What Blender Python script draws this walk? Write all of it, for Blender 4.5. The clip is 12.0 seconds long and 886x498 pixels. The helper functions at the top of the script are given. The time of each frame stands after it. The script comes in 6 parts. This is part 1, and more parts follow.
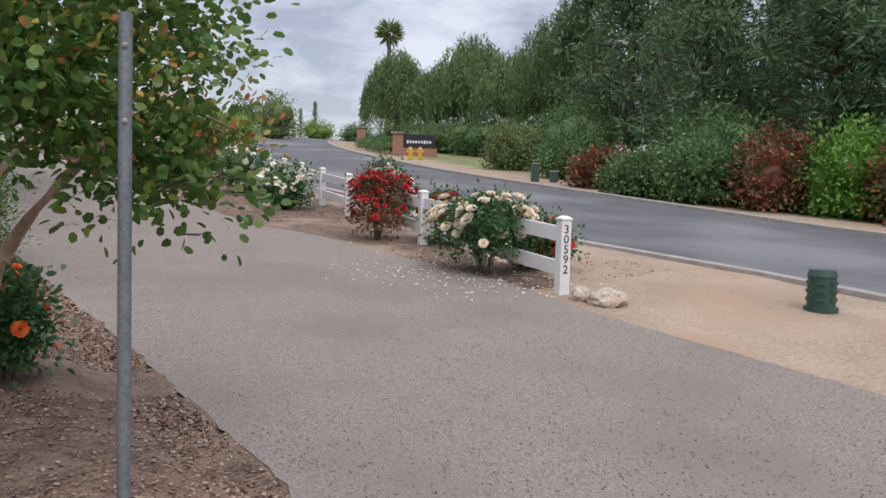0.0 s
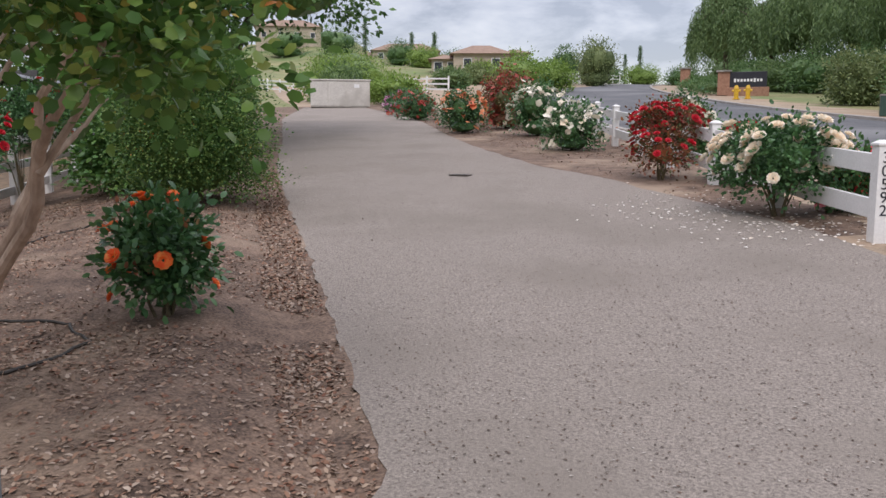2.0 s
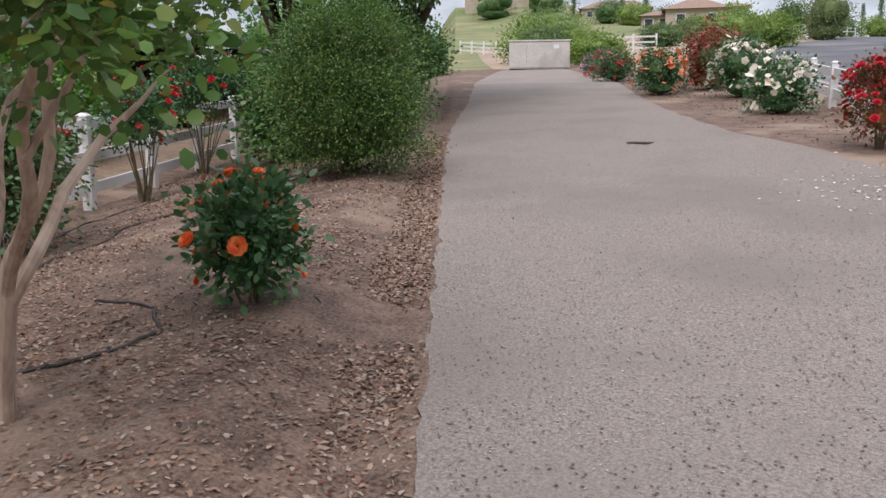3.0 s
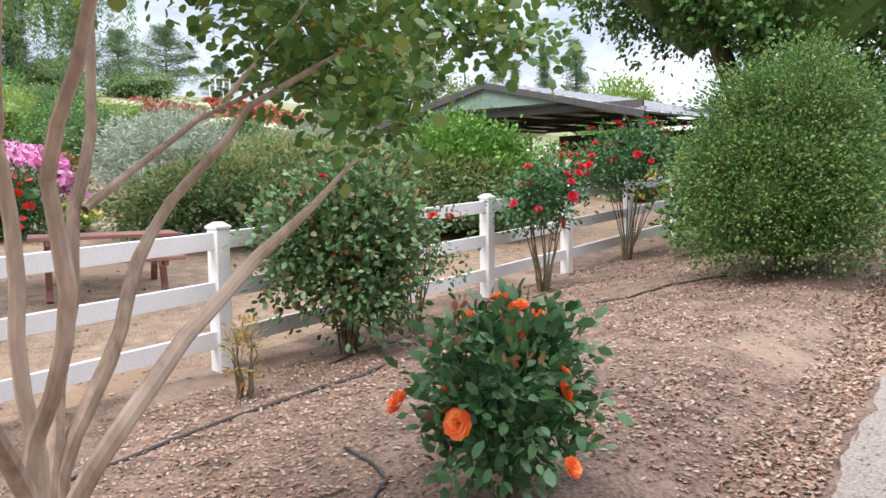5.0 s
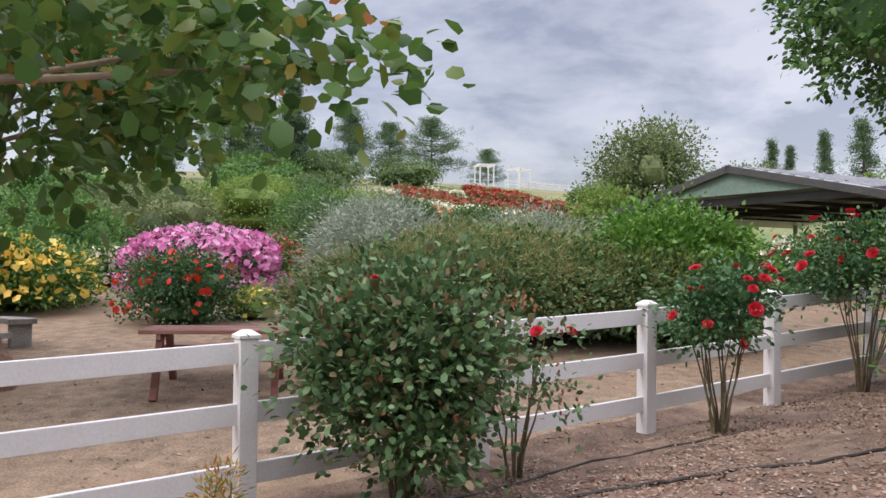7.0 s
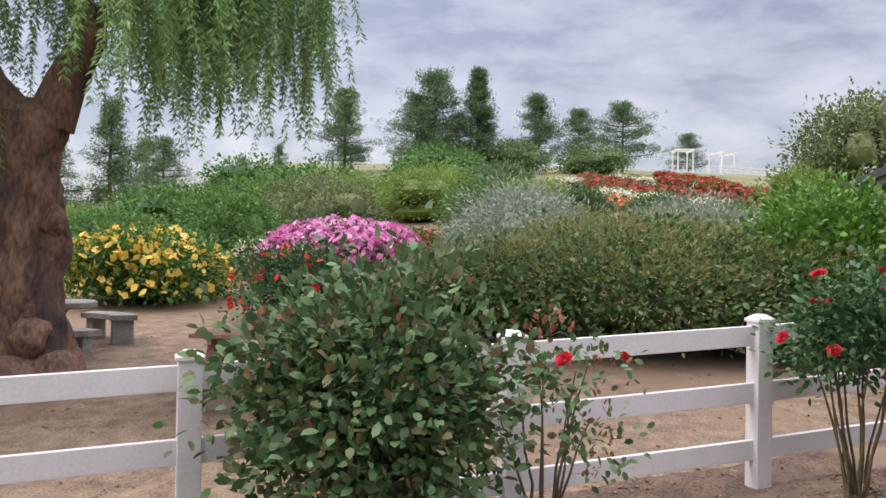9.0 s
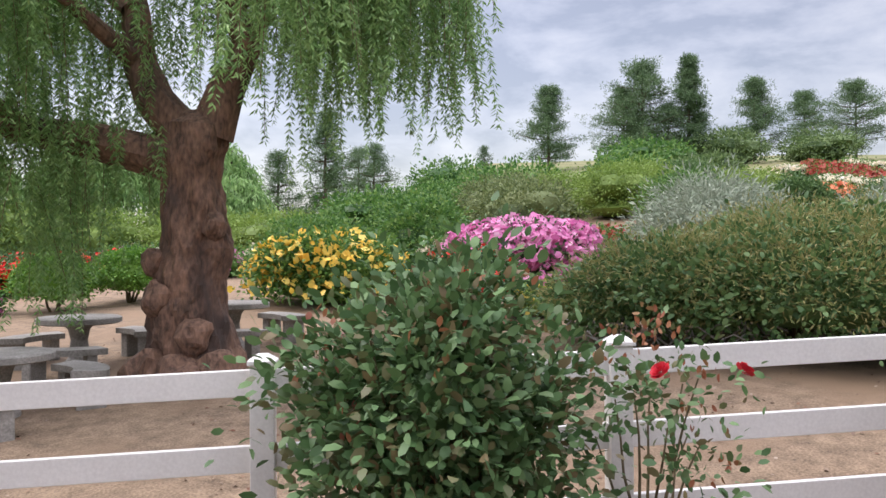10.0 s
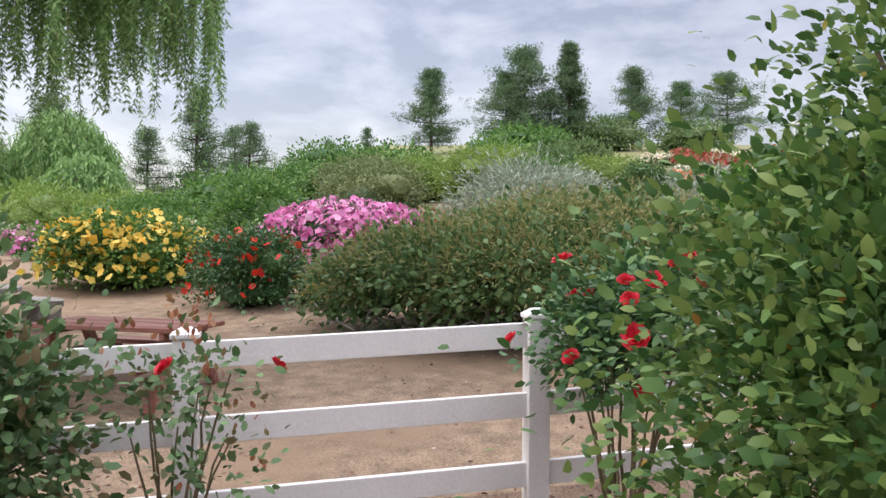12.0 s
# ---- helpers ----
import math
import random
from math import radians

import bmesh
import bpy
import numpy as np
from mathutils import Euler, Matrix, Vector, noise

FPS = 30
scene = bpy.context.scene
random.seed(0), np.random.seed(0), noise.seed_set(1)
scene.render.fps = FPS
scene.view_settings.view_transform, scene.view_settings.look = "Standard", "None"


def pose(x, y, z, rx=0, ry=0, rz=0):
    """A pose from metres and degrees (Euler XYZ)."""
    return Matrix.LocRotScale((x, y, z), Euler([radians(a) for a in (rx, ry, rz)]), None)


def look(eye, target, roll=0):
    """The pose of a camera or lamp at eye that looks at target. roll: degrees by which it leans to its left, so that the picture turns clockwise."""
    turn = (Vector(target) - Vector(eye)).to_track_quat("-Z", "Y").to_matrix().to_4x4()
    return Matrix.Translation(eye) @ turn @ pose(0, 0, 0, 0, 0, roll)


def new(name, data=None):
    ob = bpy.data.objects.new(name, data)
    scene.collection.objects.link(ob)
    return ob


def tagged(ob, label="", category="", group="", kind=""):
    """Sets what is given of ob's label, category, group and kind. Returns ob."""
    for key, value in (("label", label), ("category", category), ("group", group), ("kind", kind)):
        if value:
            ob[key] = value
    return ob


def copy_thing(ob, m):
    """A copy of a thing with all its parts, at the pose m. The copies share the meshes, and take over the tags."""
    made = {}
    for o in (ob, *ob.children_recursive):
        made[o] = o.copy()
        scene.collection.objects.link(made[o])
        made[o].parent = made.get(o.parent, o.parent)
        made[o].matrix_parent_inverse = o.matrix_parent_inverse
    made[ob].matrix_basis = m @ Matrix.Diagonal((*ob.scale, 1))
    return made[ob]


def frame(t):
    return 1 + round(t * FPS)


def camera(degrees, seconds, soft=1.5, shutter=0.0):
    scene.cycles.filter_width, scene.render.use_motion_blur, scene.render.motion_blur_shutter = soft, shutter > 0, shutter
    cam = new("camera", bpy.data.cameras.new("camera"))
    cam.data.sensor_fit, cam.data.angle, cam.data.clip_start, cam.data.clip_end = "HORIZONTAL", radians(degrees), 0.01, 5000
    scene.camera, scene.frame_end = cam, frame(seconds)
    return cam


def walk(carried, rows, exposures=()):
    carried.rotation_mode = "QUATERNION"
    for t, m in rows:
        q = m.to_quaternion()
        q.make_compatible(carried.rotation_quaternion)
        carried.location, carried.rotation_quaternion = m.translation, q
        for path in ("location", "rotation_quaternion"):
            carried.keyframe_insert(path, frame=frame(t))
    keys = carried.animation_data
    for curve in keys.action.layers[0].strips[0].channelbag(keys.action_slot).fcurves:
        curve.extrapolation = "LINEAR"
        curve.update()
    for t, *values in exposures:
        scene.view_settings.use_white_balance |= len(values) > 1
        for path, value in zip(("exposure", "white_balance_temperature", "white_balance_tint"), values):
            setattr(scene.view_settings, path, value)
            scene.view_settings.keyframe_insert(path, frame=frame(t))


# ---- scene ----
cam = camera(55.8, 12.0)
PATH = [
    (0, (0.58, 0.174, 1.689), (0.608, 2.17, 1.564), 1.6),
    (0.5, (0.806, 0.616, 1.64), (0.633, 2.604, 1.506), 1.9),
    (1, (0.938, 0.96, 1.557), (0.682, 2.939, 1.428), 2.0),
    (1.5, (1.1, 1.256, 1.516), (0.567, 3.174, 1.324), 1.1),
    (2, (1.258, 1.622, 1.456), (0.534, 3.469, 1.203), 0.2),
    (2.5, (1.425, 2.08, 1.451), (0.683, 3.91, 1.135), 0.8),
    (3, (1.42, 2.596, 1.506), (0.275, 4.2, 1.165), -0.3),
    (3.2, (1.391, 2.806, 1.505), (0.114, 4.307, 1.165), 0.8),
    (4.8, (0.699, 4.26, 1.614), (-1.116, 5.079, 1.433), -0.2),
    (5, (0.575, 4.47, 1.617), (-1.276, 5.208, 1.447), -0.7),
    (5.5, (0.279, 4.977, 1.678), (-1.652, 5.487, 1.574), -0.5),
    (6, (-0.076, 5.426, 1.68), (-2.03, 5.848, 1.641), -0.3),
    (6.5, (-0.338, 5.874, 1.692), (-2.313, 6.187, 1.718), 0.0),
    (7, (-0.735, 6.242, 1.737), (-2.732, 6.36, 1.772), 0.7),
    (7.2, (-0.837, 6.376, 1.737), (-2.836, 6.412, 1.795), 1.6),
    (8.8, (-1.949, 7.352, 1.844), (-3.939, 7.15, 1.853), 0.7),
    (9, (-2.121, 7.442, 1.84), (-4.088, 7.081, 1.844), 0.8),
    (9.5, (-2.436, 7.741, 1.842), (-4.287, 6.984, 1.841), 0.1),
    (10, (-2.744, 8.019, 1.835), (-4.555, 7.17, 1.834), -0.3),
    (10.5, (-2.944, 8.444, 1.898), (-4.737, 7.558, 1.893), 0.1),
    (11, (-3.162, 8.772, 1.917), (-4.93, 7.838, 1.891), 0.0),
    (11.5, (-3.415, 9.145, 1.832), (-5.138, 8.13, 1.809), -0.2),
    (12, (-3.63, 9.613, 1.863), (-5.524, 8.97, 1.82), 0.3),
]
walk(cam, [(t, look(eye, target, roll)) for t, eye, target, roll in PATH],
     exposures=((0.0, -0.45, 6450, 14), (3.2, -0.27, 6500, 15), (4.8, 0.65, 6500, 13), (5.6, 0.5, 6500, 14), (6.6, 0.05, 6500, 16), (7.2, 0.0, 6600, 17), (8.9, 0.05, 6650, 18), (9.6, 0.22, 6650, 17), (12.0, 0.2, 6650, 16)))

# ---------------- world, sun, exposure ----------------
world = bpy.data.worlds.new("overcast_sky")
scene.world = world
world.use_nodes = True
wn, wl = world.node_tree.nodes, world.node_tree.links
wn.clear()
sky = wn.new("ShaderNodeTexSky")
sky.sky_type, sky.sun_disc = "NISHITA", False
sky.sun_elevation, sky.sun_rotation = radians(52), radians(200)
coord = wn.new("ShaderNodeTexCoord")
flat = wn.new("ShaderNodeMapping")
flat.inputs["Scale"].default_value = (1.0, 1.0, 2.6)
clouds = wn.new("ShaderNodeTexNoise")
clouds.inputs["Scale"].default_value, clouds.inputs["Detail"].default_value = 6.5, 10.0
clouds.inputs["Roughness"].default_value, clouds.inputs["Distortion"].default_value = 0.58, 0.2
tone = wn.new("ShaderNodeValToRGB")
tone.color_ramp.elements[0].position, tone.color_ramp.elements[0].color = 0.40, (0.54, 0.55, 0.62, 1)
tone.color_ramp.elements[1].position, tone.color_ramp.elements[1].color = 0.64, (1.08, 1.08, 1.11, 1)
mid = tone.color_ramp.elements.new(0.5)
mid.color = (0.80, 0.81, 0.88, 1)
sky_dim = wn.new("ShaderNodeBackground")
sky_dim.inputs["Strength"].default_value = 0.06
cloud_bg = wn.new("ShaderNodeBackground")
# an overcast sky is brighter overhead than at the horizon
split = wn.new("ShaderNodeSeparateXYZ")
rise = wn.new("ShaderNodeMapRange")
rise.inputs[1].default_value, rise.inputs[2].default_value, rise.inputs[3].default_value, rise.inputs[4].default_value = 0.3, 0.9, 0.41, 2.4
wl.new(coord.outputs["Generated"], split.inputs[0])
wl.new(split.outputs["Z"], rise.inputs[0])
# added gradient: sky strength rises towards +Y, up to about double
thin = wn.new("ShaderNodeMapRange")
thin.inputs[1].default_value, thin.inputs[2].default_value, thin.inputs[3].default_value, thin.inputs[4].default_value = 0.2, 1.0, 1.0, 1.98
bright = wn.new("ShaderNodeMath")
bright.operation = "MULTIPLY"
wl.new(split.outputs["Y"], thin.inputs[0])
wl.new(rise.outputs[0], bright.inputs[0])
wl.new(thin.outputs[0], bright.inputs[1])
wl.new(bright.outputs[0], cloud_bg.inputs["Strength"])
both = wn.new("ShaderNodeAddShader")
wout = wn.new("ShaderNodeOutputWorld")
wl.new(coord.outputs["Generated"], flat.inputs["Vector"])
wl.new(flat.outputs["Vector"], clouds.inputs["Vector"])
wl.new(clouds.outputs["Fac"], tone.inputs["Fac"])
wl.new(tone.outputs["Color"], cloud_bg.inputs["Color"])
wl.new(sky.outputs["Color"], sky_dim.inputs["Color"])
wl.new(sky_dim.outputs[0], both.inputs[0])
wl.new(cloud_bg.outputs[0], both.inputs[1])
wl.new(both.outputs[0], wout.inputs["Surface"])
sun_data = bpy.data.lights.new("sun", "SUN")
sun_data.energy, sun_data.angle, sun_data.color = 2.0, radians(25), (1.0, 0.96, 0.9)
sun = new("sun", sun_data)
sun.matrix_world = look((0, 0, 30), (-6.0, 16.0, 9.0))


# ---------------- the lie of the land ----------------
def to_uv(x, y):
    """Along the driveway's left edge (u) and to its right (v)."""
    dx, dy = x + 0.69, y - 5.38
    return -0.567 * dx + 0.823 * dy, 0.823 * dx + 0.567 * dy


def to_xy(u, v):
    return -0.69 - 0.567 * u + 0.823 * v, 5.38 + 0.823 * u + 0.567 * v


def smooth(a, b, t):
    t = min(1, max(0, (t - a) / (b - a)))
    return t * t * (3 - 2 * t)


def edge_z(u):
    if u < 2.5:
        return 0.18 + 0.076 * max(u, -6)
    if u < 6.5:
        return 0.37 + 0.055 * (u - 2.5)
    return 0.59 + 0.07 * (min(u, 110) - 6.5)


def terrain(x, y):
    u, v = to_uv(x, y)
    e = edge_z(u)
    if v >= 0:
        return e + 0.027 * min(v, 40) + 0.010 * max(0, min(u, 110) - 6.5) * smooth(6, 14, v)
    b = -0.06 + 0.039 * max(-6, min(u, 60))
    if v > -4.5:
        k = -v / 4.5
        z = e * (1 - k) + b * k
        return z - 0.03 * smooth(0, -0.2, v) * smooth(-0.45, -0.25, v) + 0.15 * smooth(-0.25, -0.95, v) * smooth(-4, -1.9, v)
    d = min(-4.5 - v, 110)
    hill = 0.3 + 0.7 * smooth(2, 24, u)
    return b + 0.065 * min(d, 15) + hill * (0.155 * max(0, min(d, 50) - 15) + 0.11 * max(0, d - 50))


# ---------------- building helpers ----------------
def link(a, b):
    a.id_data.links.new(a, b)


def base_material(name, rough=0.6):
    m = bpy.data.materials.new(name)
    m.use_nodes = True
    p = m.node_tree.nodes["Principled BSDF"]
    p.inputs["Roughness"].default_value = rough
    return m, m.node_tree.nodes, p


def surface(name, low, high, scale, rough=0.7, bump=0.3, fine=14.0, stain=None, stain_scale=0.6, metal=0.0, stretch=(1, 1, 1), stain_cut=(0.48, 0.66)):
    """A grained surface: two noise scales between two colours, optional stains, relief."""
    m, n, p = base_material(name, rough)
    p.inputs["Metallic"].default_value = metal
    c = n.new("ShaderNodeTexCoord")
    mp = n.new("ShaderNodeMapping")
    mp.inputs["Scale"].default_value = stretch
    link(c.outputs["Object"], mp.inputs["Vector"])
    big, small = n.new("ShaderNodeTexNoise"), n.new("ShaderNodeTexNoise")
    for node, s in ((big, scale), (small, scale * fine)):
        node.inputs["Scale"].default_value, node.inputs["Detail"].default_value = s, 6
        link(mp.outputs["Vector"], node.inputs["Vector"])
    add = n.new("ShaderNodeMath")
    add.operation = "MULTIPLY_ADD"
    add.inputs[1].default_value = 0.55
    link(small.outputs["Fac"], add.inputs[0])
    half = n.new("ShaderNodeMath")
    half.operation = "MULTIPLY"
    half.inputs[1].default_value = 0.45
    link(big.outputs["Fac"], half.inputs[0])
    link(half.outputs[0], add.inputs[2])
    ramp = n.new("ShaderNodeValToRGB")
    ramp.color_ramp.elements[0].position, ramp.color_ramp.elements[0].color = 0.36, (*low, 1)
    ramp.color_ramp.elements[1].position, ramp.color_ramp.elements[1].color = 0.64, (*high, 1)
    link(add.outputs[0], ramp.inputs["Fac"])
    colour = ramp.outputs["Color"]
    if stain:
        blot = n.new("ShaderNodeTexNoise")
        blot.inputs["Scale"].default_value, blot.inputs["Detail"].default_value = stain_scale, 4
        link(mp.outputs["Vector"], blot.inputs["Vector"])
        cut = n.new("ShaderNodeMapRange")
        cut.inputs[1].default_value, cut.inputs[2].default_value = stain_cut
        link(blot.outputs["Fac"], cut.inputs[0])
        mix = n.new("ShaderNodeMix")
        mix.data_type = "RGBA"
        link(cut.outputs[0], mix.inputs[0])
        link(colour, mix.inputs[6])
        mix.inputs[7].default_value = (*stain, 1)
        colour = mix.outputs[2]
    link(colour, p.inputs["Base Color"])
    if bump:
        b = n.new("ShaderNodeBump")
        b.inputs["Strength"].default_value, b.inputs["Distance"].default_value = bump, 0.02
        link(add.outputs[0], b.inputs["Height"])
        link(b.outputs["Normal"], p.inputs["Normal"])
    return m


def leafy(name, colours, rough=0.55, thin=0.25, gloss=0.35):
    """Leaves or petals: colour by island, some light let through."""
    m, n, p = base_material(name, rough)
    p.inputs["Specular IOR Level"].default_value = gloss
    g = n.new("ShaderNodeNewGeometry")
    ramp = n.new("ShaderNodeValToRGB")
    ramp.color_ramp.interpolation = "LINEAR"
    el = ramp.color_ramp.elements
    el[0].position, el[0].color = 0.0, (*colours[0], 1)
    el[1].position, el[1].color = 1.0, (*colours[-1], 1)
    for i, c in enumerate(colours[1:-1]):
        e = el.new((i + 1) / (len(colours) - 1))
        e.color = (*c, 1)
    link(g.outputs["Random Per Island"], ramp.inputs["Fac"])
    link(ramp.outputs["Color"], p.inputs["Base Color"])
    t = n.new("ShaderNodeBsdfTranslucent")
    link(ramp.outputs["Color"], t.inputs["Color"])
    mix = n.new("ShaderNodeMixShader")
    mix.inputs[0].default_value = thin
    link(p.outputs[0], mix.inputs[1])
    link(t.outputs[0], mix.inputs[2])
    link(mix.outputs[0], n["Material Output"].inputs["Surface"])
    return m


def thing(name, x, y, label, category, z=None, turn=0.0, group="", kind=""):
    ob = new(name)
    ob.empty_display_size = 0.1
    ob.matrix_basis = pose(x, y, terrain(x, y) if z is None else z, 0, 0, turn)
    return tagged(ob, label, category, group, kind)


def part(name, data, material, parent=None, label="", m=None):
    """One mesh object; data is a bmesh, a mesh, or (verts, faces)."""
    if isinstance(data, bmesh.types.BMesh):
        me = bpy.data.meshes.new(name)
        data.to_mesh(me)
        data.free()
    elif isinstance(data, tuple):
        me = bpy.data.meshes.new(name)
        me.from_pydata(data[0], [], data[1])
    else:
        me = data
    if material and not me.materials:
        me.materials.append(material)
    ob = new(name, me)
    if parent:
        ob.parent = parent
    if m is not None:
        ob.matrix_basis = m
    if label:
        ob["label"] = label
    return ob


def box(bm, cx, cy, cz, sx, sy, sz, bevel=0.0, m=None):
    r = bmesh.ops.create_cube(bm, size=1.0, matrix=Matrix.LocRotScale((cx, cy, cz), None, (sx, sy, sz)))
    vs = r["verts"]
    if bevel:
        es = {e for v in vs for e in v.link_edges}
        r2 = bmesh.ops.bevel(bm, geom=list(es), offset=bevel, segments=2, profile=0.6, affect="EDGES")
        vs = list({v for f in r2["faces"] for v in f.verts} | {v for v in vs if v.is_valid})
    if m is not None:
        bmesh.ops.transform(bm, matrix=m, verts=vs)
    return bm


def box_mesh(name, sx, sy, sz, bevel=0.004, cz=0.0, material=None):
    bm = box(bmesh.new(), 0, 0, cz, sx, sy, sz, bevel)
    me = bpy.data.meshes.new(name)
    bm.to_mesh(me)
    bm.free()
    if material:
        me.materials.append(material)
    return me


def tubes(paths, seg=7, rough=0.0, seed=0):
    """Tapered tubes; each path is a list of (point, radius). Returns verts and faces."""
    rs = random.Random(seed)
    vs, fs = [], []
    for path in paths:
        start = len(vs)
        frame_x = None
        for i, (p, r) in enumerate(path):
            p = Vector(p)
            a = Vector(path[max(i - 1, 0)][0])
            b = Vector(path[min(i + 1, len(path) - 1)][0])
            d = (b - a).normalized() if (b - a).length > 1e-6 else Vector((0, 0, 1))
            ref = frame_x if frame_x is not None else (Vector((1, 0, 0)) if abs(d.x) < 0.8 else Vector((0, 1, 0)))
            ux = (ref - d * ref.dot(d)).normalized()
            frame_x = ux
            uy = d.cross(ux)
            for k in range(seg):
                w = 2 * math.pi * k / seg
                q = r * (1 + rough * noise.noise((p * 2.3 + Vector((math.cos(w), math.sin(w), 0)) * 1.1)) * 2 + rough * rs.uniform(-0.3, 0.3))
                vs.append(p + ux * math.cos(w) * q + uy * math.sin(w) * q)
        n = len(path)
        for i in range(n - 1):
            for k in range(seg):
                a, b = start + i * seg + k, start + i * seg + (k + 1) % seg
                fs.append((a, b, b + seg, a + seg))
        fs.append(tuple(start + (n - 1) * seg + k for k in range(seg)))
    return vs, fs


OVAL = (np.array([(0, 0, 0), (.3, .27, .07), (.3, -.27, .07), (.72, .24, .05), (.72, -.24, .05), (1, 0, -.06)], float), [(0, 2, 1), (1, 2, 4, 3), (3, 4, 5)])
ROUND = (np.array([(0, 0, 0), (.25, .34, .08), (.25, -.34, .08), (.75, .36, .06), (.75, -.36, .06), (1, 0, -.04)], float), [(0, 2, 1), (1, 2, 4, 3), (3, 4, 5)])
DIAMOND = (np.array([(0, 0, 0), (.5, .3, .06), (1, 0, -.04), (.5, -.3, .06)], float), [(0, 3, 2, 1)])
NARROW = (np.array([(0, 0, 0), (.45, .11, .03), (1, 0, -.08), (.45, -.11, .03)], float), [(0, 3, 2, 1)])
BLADE = (np.array([(0, 0, 0), (.5, .05, .0), (1, 0, -.05), (.5, -.05, .0)], float), [(0, 3, 2, 1)])


def scatter(name, template, places, ways, sizes, seed, material=None, spread=0.9, up=0.5):
    """Many small pieces in one mesh: each at a place, pointing along its way, lying roughly level."""
    rs = np.random.RandomState(seed)
    tv, tf = template
    n, k = len(places), len(tv)
    places, ways = np.asarray(places, float), np.asarray(ways, float)
    d = ways + rs.normal(0, spread, (n, 3)) * 0.6
    d /= np.linalg.norm(d, axis=1)[:, None] + 1e-9
    nn = rs.normal(0, 1, (n, 3)) * (1 - up) + np.array((0, 0, 1.0)) * up
    s = np.cross(nn, d)
    s /= np.linalg.norm(s, axis=1)[:, None] + 1e-9
    nn = np.cross(d, s)
    sz = np.broadcast_to(np.asarray(sizes, float), (n,))[:, None, None]
    v = places[:, None, :] + sz * (tv[None, :, 0:1] * d[:, None, :] + tv[None, :, 1:2] * s[:, None, :] + tv[None, :, 2:3] * nn[:, None, :])
    v = v.reshape(-1, 3)
    counts = [len(f) for f in tf]
    flat = np.concatenate([np.array(f) for f in tf])
    loops = (flat[None, :] + (np.arange(n) * k)[:, None]).reshape(-1)
    totals = np.tile(np.array(counts), n)
    starts = np.concatenate(([0], np.cumsum(totals)[:-1]))
    me = bpy.data.meshes.new(name)
    me.vertices.add(n * k)
    me.vertices.foreach_set("co", v.astype(np.float32).reshape(-1))
    me.loops.add(len(loops))
    me.loops.foreach_set("vertex_index", loops.astype(np.int32))
    me.polygons.add(len(totals))
    me.polygons.foreach_set("loop_start", starts.astype(np.int32))
    me.polygons.foreach_set("loop_total", totals.astype(np.int32))
    me.update(calc_edges=True)
    if material:
        me.materials.append(material)
    return me


def clumped(blobs, clumps, per, clump_size, seed, shell=0.35, low=-0.75, squash=0.8):
    """Places and outward ways of leaves: clumps scattered over the shells of ellipsoids (centre, radii)."""
    rs = np.random.RandomState(seed)
    weight = np.array([b[1][0] * b[1][2] + b[1][1] * b[1][2] for b in blobs])
    pick = rs.choice(len(blobs), clumps, p=weight / weight.sum())
    c = np.array([blobs[i][0] for i in pick], float)
    r = np.array([blobs[i][1] for i in pick], float)
    d = rs.normal(0, 1, (clumps, 3))
    d /= np.linalg.norm(d, axis=1)[:, None]
    d[:, 2] = np.where(d[:, 2] < low, -d[:, 2], d[:, 2])
    k = 1 - shell * rs.rand(clumps) ** 1.5 + rs.normal(0, 0.05, clumps)
    centres = c + d * r * k[:, None]
    off = rs.normal(0, 0.5, (clumps, per, 3)) * clump_size * np.array((1, 1, squash))
    size = (0.6 + 0.8 * rs.rand(clumps))[:, None, None]
    p = centres[:, None, :] + off * size
    w = d[:, None, :] * 0.7 + off / clump_size * 0.7
    return p.reshape(-1, 3), w.reshape(-1, 3)


def lump(blobs, scale=0.8, seed=0, sub=3, ripple=0.12):
    """Dark inside of a bush: rippled ellipsoids."""
    bm = bmesh.new()
    for c, r in blobs:
        g = bmesh.ops.create_icosphere(bm, subdivisions=sub, radius=1.0)
        for v in g["verts"]:
            k = scale * (1 + ripple * noise.noise(v.co * 2.6 + Vector((seed, 0, 0))) * 2)
            v.co = Vector((c[0] + v.co.x * r[0] * k, c[1] + v.co.y * r[1] * k, max(0.02, c[2] + v.co.z * r[2] * k)))
    return bm


def bloom_mesh(name, rings, material):
    """A flower head: rings of (petals, radius, rise, tip height, width)."""
    vs, fs = [], []
    for j, (n, r, z0, z1, w) in enumerate(rings):
        for i in range(n):
            a = 2 * math.pi * (i + 0.5 * (j % 2)) / n + 0.2 * j
            ca, sa = math.cos(a), math.sin(a)
            s = len(vs)
            for rad, side, z in ((0.12, 0, z0), (r * .65, w, (z0 + z1) * .55), (r, w * .55, z1), (r, -w * .55, z1 * .96), (r * .65, -w, (z0 + z1) * .55)):
                vs.append((ca * rad - sa * side, sa * rad + ca * side, z))
            fs.append((s, s + 1, s + 2, s + 3, s + 4))
    me = bpy.data.meshes.new(name)
    me.from_pydata(vs, [], fs)
    me.materials.append(material)
    return me


